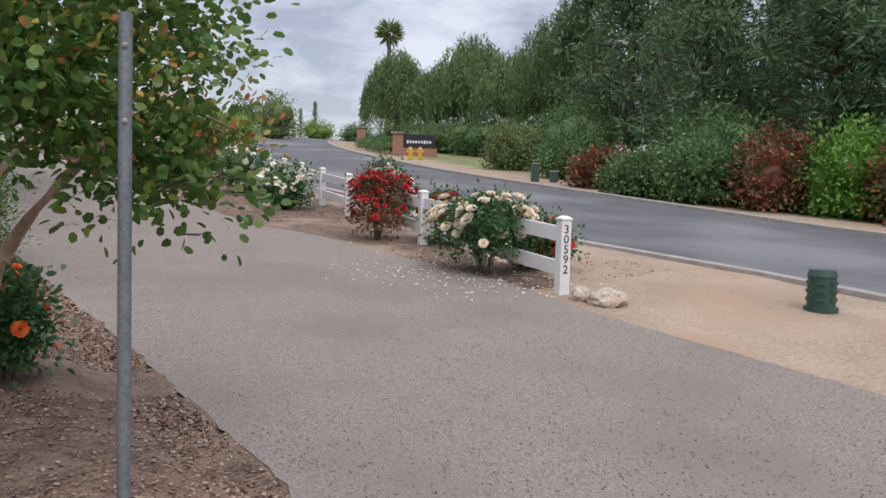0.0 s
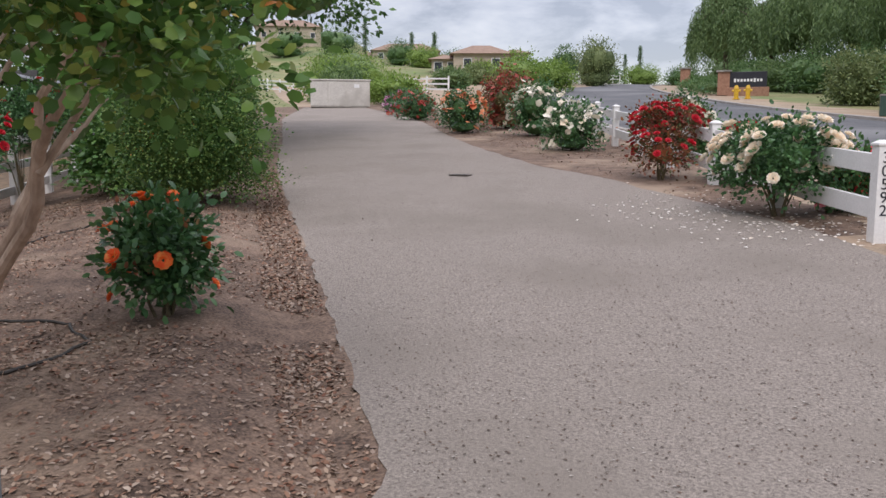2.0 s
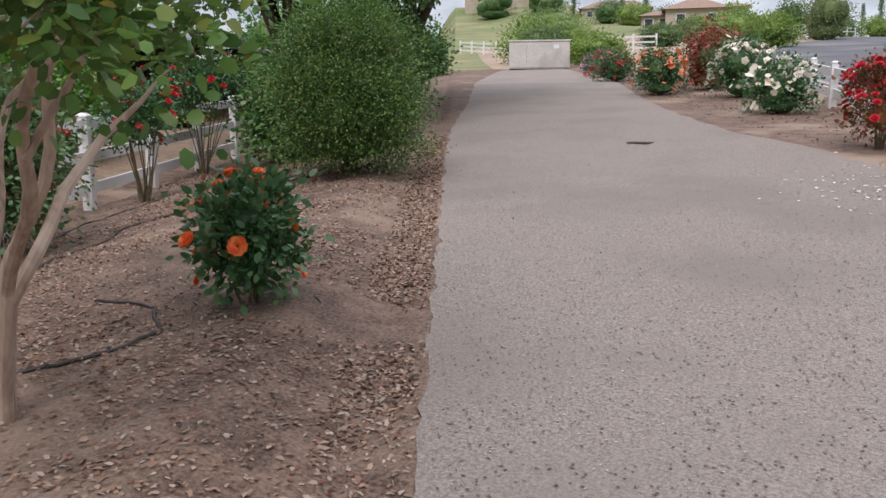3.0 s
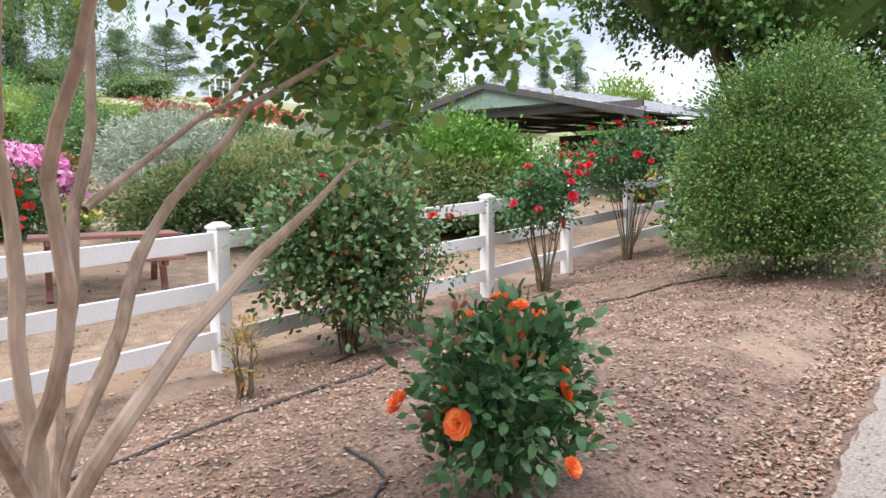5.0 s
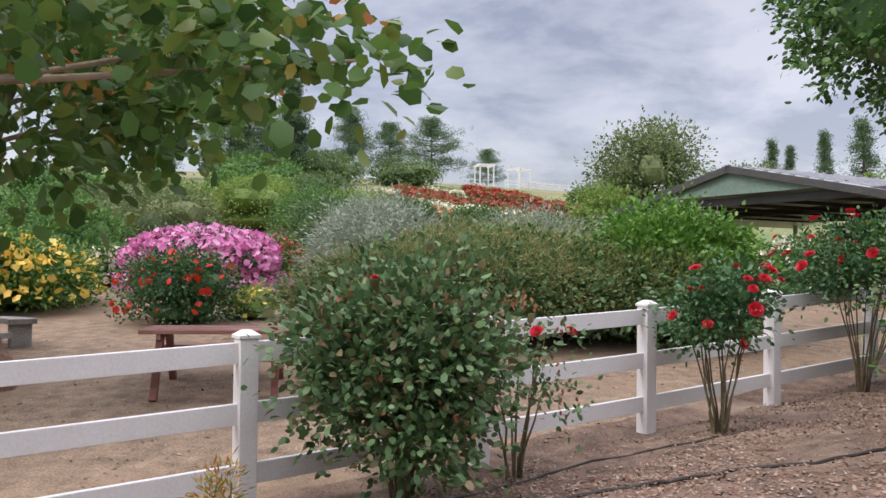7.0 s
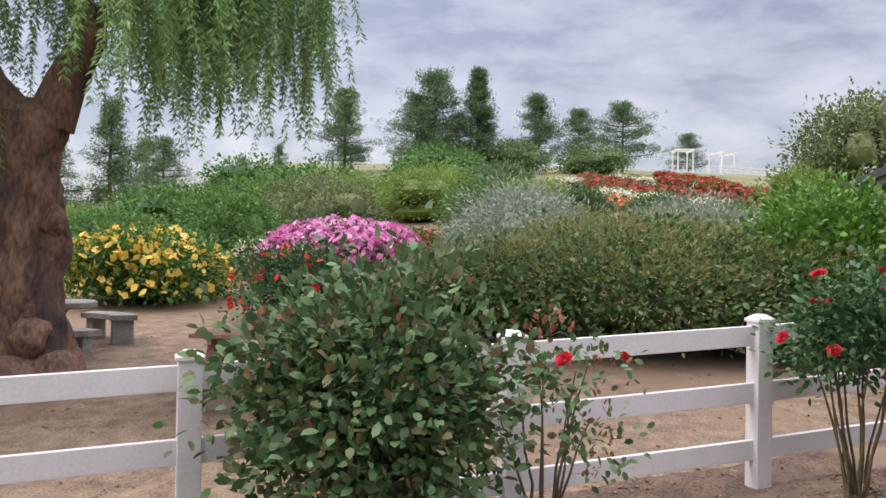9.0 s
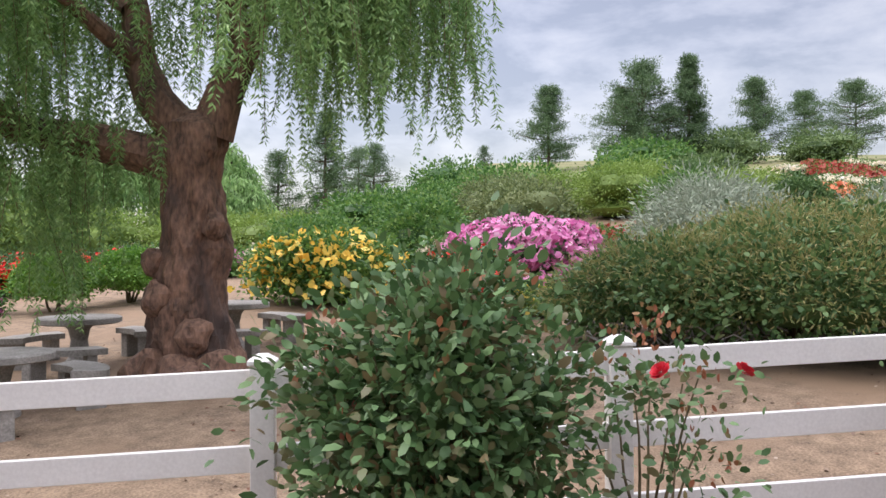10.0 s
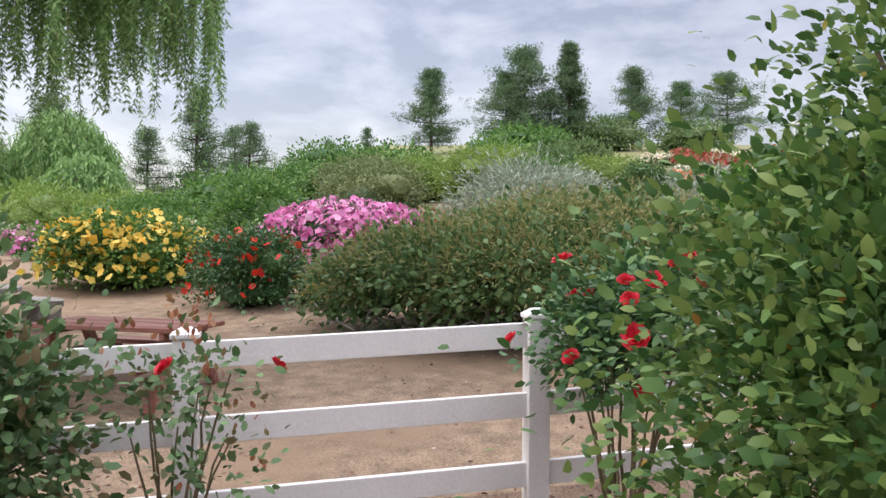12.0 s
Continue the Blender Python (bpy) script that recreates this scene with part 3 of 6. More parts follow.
def flower_bush(name, x, y, label, category, blobs, leaf, template, size, clumps, per, csize, seed, flowers=None, count=0, bsize=0.05, single=False,
                stems=10, inner=0.72, tips=None, tip_n=0, low=-0.6, flower_low=-0.1, group="", dense=0.35, cane_r=0.012):
    """A shrub: stems, leaves in clumps, an inner mass, new shoots and flower heads."""
    t = thing(name, x, y, label, category, group=group)
    top = max(c[2] + r[2] for c, r in blobs)
    wide = max(r[0] for _, r in blobs)
    if stems:
        shoots = canes(top * 0.85, wide * 0.7, stems, seed, cane_r)
        if single or name == "sapling":
            for c in shoots:
                part("stem", tubes([c], 5), M_CANE, t)
        else:
            tagged(part("woody_base", tubes(shoots, 5), M_CANE, t), "thin woody stems", kind="stuff")
    p, w = clumped(blobs, clumps, per, csize, seed, shell=dense, low=low)
    keep = p[:, 2] > 0.03
    part("foliage", scatter("foliage", template, p[keep], w[keep], size * (0.7 + 0.6 * np.random.RandomState(seed).rand(int(keep.sum()))), seed, leaf), None, t)
    if inner:
        part("inner_foliage", lump(blobs, inner * (0.66 if leaf is L_SILVER else 0.78), seed, 2), leaf, t)
    if tips:
        s = shell_spots(blobs, tip_n, seed + 5, 0.25, 1.06)
        pp = np.repeat(np.array([q for q, _ in s]), 7, axis=0) + np.random.RandomState(seed).normal(0, csize * 0.28, (tip_n * 7, 3))
        tagged(part("young_growth", scatter("young_growth", template, pp, np.tile((0, 0, 1.0), (tip_n * 7, 1)), size * 0.8, seed + 3, tips, up=0.2), None, t), "reddish young growth", kind="stuff")
    if flowers:
        spots = shell_spots(blobs, count, seed + 11, flower_low, 1.27 if single else 1.06)
        if single:
            rs = random.Random(seed)
            me = head(flowers, ROSE_HEAD)
            for q, d in spots:
                z = Vector((0, 0, 1)).lerp(Vector(d), 0.6)
                m = Matrix.Translation(Vector(q)) @ z.to_track_quat("Z", "Y").to_matrix().to_4x4() @ pose(0, 0, 0, 0, 0, rs.uniform(0, 360))
                part("bloom", me, None, t, m=m @ Matrix.Scale(bsize * rs.uniform(0.65, 1.15), 4))
        else:
            q = np.array([a for a, _ in spots])
            d = np.array([b for _, b in spots])
            part("blossoms", scatter("blossoms", PUFF, q, np.cross(d, np.random.RandomState(seed).normal(0, 1, d.shape)), bsize * (0.6 + 0.8 * np.random.RandomState(seed).rand(len(q))), seed, flowers, spread=0.5, up=0.55), None, t)
    return t


def rounded(r, h, seed, n=5, base=0.12):
    """Overlapping ellipsoids that make one rounded bush of radius r and height h."""
    rs = random.Random(seed)
    out = [((0, 0, h * 0.50), (r * 0.82, r * 0.82, h * 0.48)), ((0, 0, h * 0.15), (r * 0.97, r * 0.97, h * 0.26))]
    for i in range(n):
        a = 2 * math.pi * (i + rs.uniform(-.2, .2)) / n
        out.append(((math.cos(a) * r * 0.45, math.sin(a) * r * 0.45, h * rs.uniform(0.32, 0.58)), (r * rs.uniform(.42, .58), r * rs.uniform(.42, .58), h * rs.uniform(.3, .38))))
    return out


# ---------------- driveway side: sign pole, crape myrtle, orange rose ----------------
pole = thing("sign_pole", -0.46, 3.02, "grey galvanised steel pole with small bolts standing in the bed", "pole")
part("shaft", tubes([[((0, 0, -0.2), 0.023), ((0, 0, 0.8), 0.023), ((0.0, 0, 2.14), 0.023)]], 16), M_STEEL, pole)
bolt = bpy.data.meshes.new("bolt")
bm = bmesh.new()
bmesh.ops.create_uvsphere(bm, u_segments=8, v_segments=6, radius=0.011)
bm.to_mesh(bolt)
bm.free()
bolt.materials.append(M_CONC)
for z in (2.03, 1.78):
    part("bolt", bolt, None, pole, "pale bolt head", m=pose(0.007, -0.022, z))

myrtle = thing("crape_myrtle", -2.04, 4.25, "multi-trunked crape myrtle with smooth pale bark and glossy leaves", "tree")
limbs = [
    [((0, 0, -0.1), .056), ((-.1, .2, .45), .050), ((-.15, .45, .9), .042), ((-.18, .66, 1.14), .034), ((-.12, .86, 1.32), .020), ((-.08, 1.0, 1.46), .008)],
    [((-.05, .02, -0.1), .055), ((-.2, .1, .5), .046), ((-.4, .28, 1.0), .036), ((-.53, .42, 1.32), .030), ((-.45, .65, 1.65), .022), ((-.5, 1.1, 1.88), .014), ((-.6, 1.9, 1.97), .006)],
    [((.06, -.03, -0.1), .055), ((.28, -.06, .55), .045), ((.62, -.12, 1.1), .036), ((1.0, -.2, 1.6), .026), ((1.45, -.35, 1.85), .014), ((1.8, -.45, 1.7), .006)],
    [((-.08, -.04, -0.1), .05), ((-.22, .05, .6), .042), ((-.4, .12, 1.3), .033), ((-.55, .2, 2.0), .024), ((-.7, .2, 2.7), .012)],
    [((.0, -.08, -0.1), .05), ((.1, -.3, .55), .042), ((.3, -.6, 1.15), .032), ((.65, -.9, 1.7), .022), ((1.0, -1.1, 2.0), .010)],
    [((.02, .0, -0.1), .05), ((.18, .05, .7), .040), ((.42, .12, 1.4), .030), ((.85, .2, 2.05), .020), ((1.2, .25, 2.5), .009)],
    [((.05, .04, -0.1), .045), ((.05, .0, .8), .037), ((.1, -.05, 1.6), .028), ((.2, -.2, 2.4), .018), ((.3, -.3, 3.0), .009)],
    [((.62, -.12, 1.1), .026), ((.8, .05, 1.5), .018), ((1.1, .1, 1.8), .010), ((1.4, .0, 1.95), .005)],
    [((-.45, .65, 1.65), .016), ((-.5, .85, 1.9), .011), ((-.4, 1.0, 2.2), .005)],
]
def crooked(path, seed):
    """Stems bundled near the ground, then fanning with small bends."""
    out = []
    for (a, ra), (b, rb) in zip(path, path[1:]):
        for k in range(5):
            q, s = Vector(a).lerp(Vector(b), k / 5), k / 5
            f = 0.45 + 0.55 * smooth(0.35, 1.0, q.z)
            w = 0.07 * smooth(0.1, 0.6, q.z)
            q = Vector((q.x * f + w * noise.noise(Vector((seed, q.z * 2.2, 0))), q.y * f + w * noise.noise(Vector((seed, q.z * 2.2, 5))), q.z))
            out.append((tuple(q), (ra + (rb - ra) * s) * (1 + 0.12 * noise.noise(Vector((seed, q.z * 5, 9))))))
    return out + [path[-1]]


limbs += [[((-.4, .12, 1.3), .024), ((-.7, .5, 1.62), .018), ((-1.05, .95, 1.85), .011), ((-1.35, 1.25, 1.95), .005)],
          [((-.5, 1.1, 1.88), .012), ((-.7, 1.4, 2.0), .008), ((-.75, 1.7, 2.05), .004)]]
for i, l in enumerate(limbs):
    l = crooked(l, i * 7.3)
    part("trunk" if i < 7 else "branch", tubes([[(q, r * .66) for q, r in l]], 9, 0.06, i), M_BARK, myrtle)
MY = [((1.62, -.42, 1.50), (.42, .36, .34)), ((1.3, .15, 2.15), (.55, .5, .36)), ((.25, -.6, 2.35), (.7, .65, .5)), ((-.8, .1, 2.6), (.7, .7, .6)),
      ((.8, -.5, 2.9), (.8, .7, .45)), ((1.15, -1.0, 1.95), (.42, .45, .42)),
      ((.5, -.1, 3.2), (1.0, 1.0, .4)), ((1.0, -1.25, 1.62), (.26, .26, .28)), ((1.38, -.66, 1.75), (.4, .36, .4)), ((1.5, -.4, 2.25), (.45, .42, .36)), ((-1.1, 1.2, 1.95), (.36, .36, .24)), ((-.8, .95, 2.3), (.5, .45, .32))]
MY = [((c[0] - .2, c[1], c[2]), r) for c, r in MY]
MY += [((-.5, 1.5, 2.0), (.32, .4, .16)), ((-.6, 1.9, 1.98), (.15, .26, .09)), ((-.8, 1.0, 1.85), (.34, .34, .28)), ((-1.1, 1.25, 1.95), (.35, .35, .22)), ((-.2, .95, 2.0), (.4, .4, .2)), ((-.05, 1.08, 1.6), (.2, .2, .18))]
p, w = clumped(MY, 1700, 11, 0.17, 21, shell=0.85)
part("crown", scatter("crown", ROUND, p, w, 0.038 + 0.026 * np.random.RandomState(3).rand(len(p)), 21, L_MYRTLE, up=0.6), None, myrtle, "glossy dark green rounded leaves")
NEW = [((-1.25, 1.25, 2.1), (.3, .3, .14)), ((-.62, 2.08, 1.95), (.09, .1, .05)), ((1.62, -.42, 1.72), (.36, .3, .16)), ((1.12, -1.05, 2.2), (.4, .4, .2)), ((-.7, 1.05, 2.0), (.3, .28, .18)), ((-.5, 1.75, 2.1), (.2, .22, .08)), ((1.35, -.7, 1.95), (.3, .28, .2))]
p, w = clumped(NEW, 70, 10, 0.16, 22, shell=0.6)
part("new_leaves", scatter("new_leaves", OVAL, p, w, 0.042, 22, L_MYRTLENEW, up=0.3), None, myrtle, "yellow and orange young leaves")

flower_bush("rose_bush", -2.33, 5.86, "small rose bush with orange blooms in mulch", "rose bush", [((0, 0, .38), (.33, .33, .30)), ((0, 0, .2), (.26, .26, .2)), ((.12, -.08, .5), (.2, .2, .2)), ((-.14, .1, .48), (.2, .22, .22)), ((.0, .14, .55), (.16, .16, .2))],
            L_ROSE, OVAL, 0.062, 260, 10, 0.14, 31, F_ORANGE, 22, 0.05, True, stems=9, inner=0.62, tips=L_ROSENEW, tip_n=8, flower_low=0.62, dense=0.7)
BIG_ROSE = [((0, 0, .85), (.58, .58, .55)), ((.2, .15, 1.05), (.42, .42, .40)), ((-.2, -.2, 1.0), (.42, .42, .4)), ((-.15, .3, .8), (.45, .45, .4)), ((.1, -.35, .75), (.42, .42, .38)), ((.25, .1, .5), (.36, .36, .34)),
            ((.05, .2, 1.38), (.26, .28, .22)), ((-.3, -.15, 1.32), (.2, .22, .2)), ((.1, -.5, 1.1), (.2, .22, .26)), ((-.1, .55, 1.0), (.2, .22, .24))]
flower_bush("rose_bush", -6.25, 6.32, "large leafy rose bush with few red blooms before white fence", "rose bush",
            [((c[0] * .9, c[1] * .9, c[2]), (q[0] * .84, q[1] * .84, q[2])) for c, q in BIG_ROSE],
            L_ROSEDULL, OVAL, 0.068, 800, 13, 0.27, 32, F_RED, 3, 0.042, True, stems=22, inner=0.55, tips=L_ROSENEW, tip_n=30, low=-0.8, dense=0.55, cane_r=0.014)
flower_bush("rose_bush", -6.92, 7.16, "thin sparse rose with reddish leaves beside a fence post", "rose bush",
            [((0, 0, .95), (.26, .26, .30)), ((.1, .2, .6), (.3, .3, .3)), ((0, .28, 1.0), (.2, .22, .2))], L_ROSEDULL, OVAL, 0.055, 46, 9, 0.17, 36, F_RED, 2, 0.045, True, stems=9, inner=0, tips=L_ROSENEW, tip_n=14, dense=.9)
weed = flower_bush("sapling", -5.37, 5.31, "small upright weed with thin yellowish leaves in the bed", "weed", [((0, 0, .25), (.10, .10, .24)), ((.02, .03, .45), (.07, .07, .12))],
                   L_MYRTLENEW, NARROW, 0.06, 40, 7, 0.09, 33, stems=7, inner=0)
for x, y, r, h, seed, n, lab in ((-7.95, 9.12, .46, 1.5, 34, 18, "tall"), (-9.5, 11.3, .78, 1.95, 35, 34, "wide")):
    flower_bush("rose_bush", x, y, lab + " leggy rose bush with red blooms and bare canes", "rose bush",
                [((0, 0, h * .68), (r, r, h * .27)), ((r * .3, r * .3, h * .8), (r * .6, r * .6, h * .18)), ((-r * .3, -r * .2, h * .6), (r * .7, r * .7, h * .2))],
                L_ROSE, OVAL, 0.055, int(300 * (r / .5)), 11, 0.17, seed, F_RED, n, 0.06, True, stems=14, inner=0.42, flower_low=-0.4, dense=0.8, group="red roses by the fence")

SHRUB = [((0, .1, 1.05), (.8, .8, .9)), ((-.1, .45, 1.4), (.55, .55, .65)), ((-.3, -.1, 1.2), (.62, .6, .75)), ((.2, -.45, .75), (.6, .6, .6)), ((-.4, .5, .95), (.55, .6, .75)), ((-.25, .5, 1.8), (.4, .42, .42)), ((.45, -.1, .7), (.55, .6, .55)), ((-.15, -.6, .9), (.4, .35, .4)), ((0, .05, .32), (.95, .95, .36))]
flower_bush("shrub", -5.66, 10.5, "tall dense fresh-green shrub at the edge of the driveway", "shrub", SHRUB, L_HEDGEROW, OVAL, 0.036, 5200, 17, 0.26, 41, stems=34, inner=0.6, tips=L_MYRTLENEW, tip_n=30, dense=0.5, cane_r=0.016)


def broad_tree(name, x, y, label, height, radius, trunk_h, trunk_r, leaf, template, size, clumps, per, csize, seed, bark=None, z_squash=0.75, inner=0.6, group="", z=None):
    t = thing(name, x, y, label, "tree", group=group, z=z)
    rs = random.Random(seed)
    branches, blobs = [], []
    n = 8
    for i in range(n):
        a = 2 * math.pi * (i + rs.uniform(-.3, .3)) / n
        k = rs.uniform(0.45, 0.68)
        cz = trunk_h + (height - trunk_h) * rs.uniform(0.3, 0.72)
        c = (math.cos(a) * radius * k, math.sin(a) * radius * k, cz)
        blobs.append((c, (radius * rs.uniform(.4, .55), radius * rs.uniform(.4, .55), (height - trunk_h) * rs.uniform(.24, .36) * z_squash / .75)))
        branches.append([((0, 0, trunk_h * rs.uniform(.6, 1)), trunk_r * .5), ((c[0] * .4, c[1] * .4, trunk_h + (cz - trunk_h) * .5), trunk_r * .34), (c, trunk_r * .12)])
    blobs.append(((0, 0, height * 0.8), (radius * .55, radius * .55, height * .2)))
    part("trunk", tubes([[((0, 0, -.3), trunk_r * 1.3), ((0.02, 0, trunk_h * .4), trunk_r), ((0, .03, trunk_h), trunk_r * .8), ((0, 0, height * .75), trunk_r * .25)]] + branches, 9, 0.08, seed), bark or M_DARKBARK, t)
    p, w = clumped(blobs, clumps, per, csize, seed, shell=0.5)
    part("crown", scatter("crown", template, p, w, size * (0.7 + 0.6 * np.random.RandomState(seed).rand(len(p))), seed, leaf), None, t)
    if inner:
        part("inner_crown", lump(blobs, inner * (1.0 if leaf is L_CAMPHOR else 0.72) * 0.86, seed, 2), leaf, t)
    return t


def conifer(name, x, y, label, height, radius, seed, leaf=None, group="", z=None, shape=0.8, clumps=520):
    """A pine: trunk, whorled limbs, tufts of needles in layers with gaps."""
    t = thing(name, x, y, label, "tree", group=group, z=z)
    rs = random.Random(seed)
    paths = [[((0, 0, -.4), height * .022), ((0.1, 0, height * .5), height * .014), ((0, 0, height), height * .003)]]
    pts, ways = [], []
    tiers = 12
    for i in range(tiers):
        h = height * (0.16 + 0.82 * i / (tiers - 1))
        reach = radius * (1 - ((i / (tiers - 1)) ** shape) * 0.9) * rs.uniform(.5, 1.3)
        for k in range(6):
            a = rs.uniform(0, 2 * math.pi)
            ln = reach * rs.uniform(.6, 1.1)
            e = (math.cos(a) * ln, math.sin(a) * ln, h + ln * rs.uniform(.0, .3))
            paths.append([((0, 0, h), height * .006), ((e[0] * .5, e[1] * .5, h + (e[2] - h) * .3), height * .004), (e, height * .0015)])
            for _ in range(max(3, clumps // (tiers * 6))):
                s = rs.uniform(.3, 1.05)
                pts.append((e[0] * s + rs.gauss(0, .12 * radius), e[1] * s + rs.gauss(0, .12 * radius), h + (e[2] - h) * s + rs.gauss(0, .02 * height)))
    pts = np.array(pts)
    per = 16
    rn = np.random.RandomState(seed)
    off = rn.normal(0, 1, (len(pts), per, 3))
    q = (pts[:, None, :] + off * height * .012).reshape(-1, 3)
    part("trunk", tubes(paths, 6, 0.05, seed), M_DARKBARK, t)
    part("needles", scatter("needles", NARROW, q, off.reshape(-1, 3), height * .03, seed, leaf or L_PINE, spread=.3, up=.2), None, t)
    return t


camphor = broad_tree("shade_tree", -11.8, 15.6, "large dense glossy-leaved shade tree by the driveway", 8.3, 3.55, 1.7, .26, L_CAMPHOR, OVAL, 0.115, 4600, 16, 0.26, 51, inner=0.72)
for x, y, r, h, s in ((-8.6, 13.5, 1.2, 2.4, 52), (-10.6, 16.8, 1.4, 2.8, 53), (-13.9, 20.4, 1.6, 3.0, 54), (-7.9, 11.9, .8, 1.5, 58)):
    flower_bush("shrub", x, y, "dense dark green shrub lining the driveway", "shrub", rounded(r, h, s), L_CAMPHOR, OVAL, 0.09, 700, 11, 0.3, s, stems=8, inner=0.7, group="shrubs along the driveway")
broad_tree("shade_tree", -14.2, 22.9, "dark leafy tree overhanging the driveway", 7.8, 4.5, 2.2, .25, L_CAMPHOR, DIAMOND, 0.2, 1300, 12, 0.6, 55)

# ---------------- bed along the street fence ----------------
wr = [((0, 0, .55), (.62, .62, .45)), ((.35, .2, .62), (.42, .42, .34)), ((-.3, .25, .6), (.45, .45, .36)), ((.1, -.3, .7), (.4, .4, .36))]
flower_bush("rose_bush", 1.35, 12.05, "broad rose bush covered in cream white blooms before the white fence", "rose bush", wr, L_ROSE, OVAL, 0.06, 520, 11, 0.2, 61, F_WHITE, 110, 0.095, True, stems=12, inner=0.62, flower_low=-0.2, group="roses along the street fence")
rr = [((0, 0, .42), (.42, .42, .36)), ((.15, .35, .92), (.4, .4, .24)), ((-.15, .25, .88), (.34, .34, .26))]
flower_bush("rose_bush", -0.42, 15.5, "rose bush with deep crimson blooms and reddish leaves", "rose bush", rr, L_REDTIP, OVAL, 0.06, 360, 10, 0.2, 62, F_RED, 75, 0.075, True, stems=10, inner=0.6, flower_low=-0.2, group="roses along the street fence")
BED = [(11.6, 8.5, .5, 1.0, F_WHITE, L_ROSE, "white"), (13.8, 6.7, .72, 1.1, F_WHITE, L_ROSE, "white"), (18.5, 7.5, .92, 1.6, F_WHITE, L_ROSE, "white"), (22.0, 7.7, .9, 1.75, F_BURGUNDY, L_REDTIP, "dusty red"),
       (24.5, 8.5, 1.1, 2.0, F_BURGUNDY, L_REDTIP, "dusty red"), (20.6, 5.9, .8, 1.35, F_APRICOT, L_ROSE, "apricot"), (23.4, 6.4, .6, 1.1, F_WHITE, L_ROSE, "pale"), (29.0, 6.2, .8, 1.1, F_BURGUNDY, L_ROSE, "pink"),
       (33.0, 6.6, .9, 1.2, F_BURGUNDY, L_ROSE, "pink"), (38.0, 7.0, .8, 1.0, F_PINK, L_ROSE, "pink"), (7.4, 6.95, .5, .9, F_RED, L_ROSE, "red"), (13.4, 9.2, .5, 1.3, F_WHITE, L_ROSE, "white"), (4.4, 6.6, .42, .72, F_RED, L_ROSE, "red")]
for i, (u, v, r, h, f, lf, word) in enumerate(BED):
    x, y = to_xy(u, v)
    flower_bush("rose_bush", x, y, f"rounded rose bush with {word} blooms in the mulch bed", "rose bush", rounded(r, h, 70 + i, 4), lf, OVAL, 0.075, 260, 10, 0.24, 70 + i, f, 110, 0.085, False, stems=7, inner=0.66, flower_low=-0.3, group="roses along the street fence")

# number on the end post
for i, ch in enumerate("30592"):
    cu = bpy.data.curves.new("house_number", "FONT")
    cu.body, cu.size, cu.extrude, cu.align_x = ch, 0.15, 0.003, "CENTER"
    cu.materials.append(M_BLACK)
    ob = new("house_number", cu)
    dg = bpy.context.evaluated_depsgraph_get()
    me = bpy.data.meshes.new_from_object(ob.evaluated_get(dg))
    bpy.data.objects.remove(ob)
    s = street_posts[0]
    face = Vector((-(gx - fx), -(gy - fy), 0)).normalized()
    yaw = math.degrees(math.atan2(face.x, -face.y))
    part("house_number", me, M_BLACK, street_fence, "black painted house digit", m=Matrix.Translation((-fx, -fy, 0)) @ Matrix.Translation(s + face * 0.0715 + Vector((0, 0, 0.76 - 0.125 * i))) @ pose(0, 0, 0, 90, 0, yaw))


def rock_mesh(sx, sy, sz, seed):
    bm = bmesh.new()
    bmesh.ops.create_icosphere(bm, subdivisions=3, radius=1)
    for v in bm.verts:
        k = 1 + 0.35 * noise.noise(v.co * 1.3 + Vector((seed, 0, 0))) + 0.12 * noise.noise(v.co * 4 + Vector((seed, 3, 0)))
        v.co = Vector((v.co.x * sx * k, v.co.y * sy * k, v.co.z * sz * k + sz * .45))
    return bm


for x, y, sx, sy, sz, lab, s in ((2.68, 9.98, .26, .20, .13, "pale flat boulder beside the fence post", 1), (2.4, 10.2, .13, .12, .11, "small rusty rock beside the fence post", 4)):
    tagged(part("rock", rock_mesh(sx, sy, sz, s), M_ROCK, None, m=pose(x, y, terrain(x, y), 0, 0, 30)), lab, "rock")

# green utility pedestal
ped = thing("utility_pedestal", 5.34, 10.24, "dark green plastic utility pedestal on the sandy verge", "utility box")
bm = bmesh.new()
for z0, z1, r0, r1 in ((-.05, .05, .2, .2), (.05, .42, .165, .165), (.42, .5, .175, .15)):
    r = bmesh.ops.create_cone(bm, cap_ends=True, segments=24, radius1=r0, radius2=r1, depth=z1 - z0)
    bmesh.ops.translate(bm, vec=(0, 0, (z0 + z1) / 2), verts=r["verts"])
part("body", bm, M_BOXGREEN, ped)
for z in (.14, .24, .34):
    for k in range(6):
        bm = box(bmesh.new(), 0, 0, 0, .1, .02, .04, .004)
        part("rib", bm, M_BOXGREEN, ped, m=pose(.168 * math.cos(k * 1.047), .168 * math.sin(k * 1.047), z, 0, 0, math.degrees(k * 1.047) + 90))
for px, py, h in ((4.95, 36.2, .75), (5.8, 36.4, .45)):
    st = thing("marker_stub", px, py, "short green-grey utility stub across the road", "utility post")
    bm = box(bmesh.new(), 0, 0, h / 2, .34, .3, h, .03)
    part("body", bm, M_BOXGREEN, st)
    part("lid", box(bmesh.new(), 0, 0, h + .02, .38, .34, .05, .015), M_CONC, st)

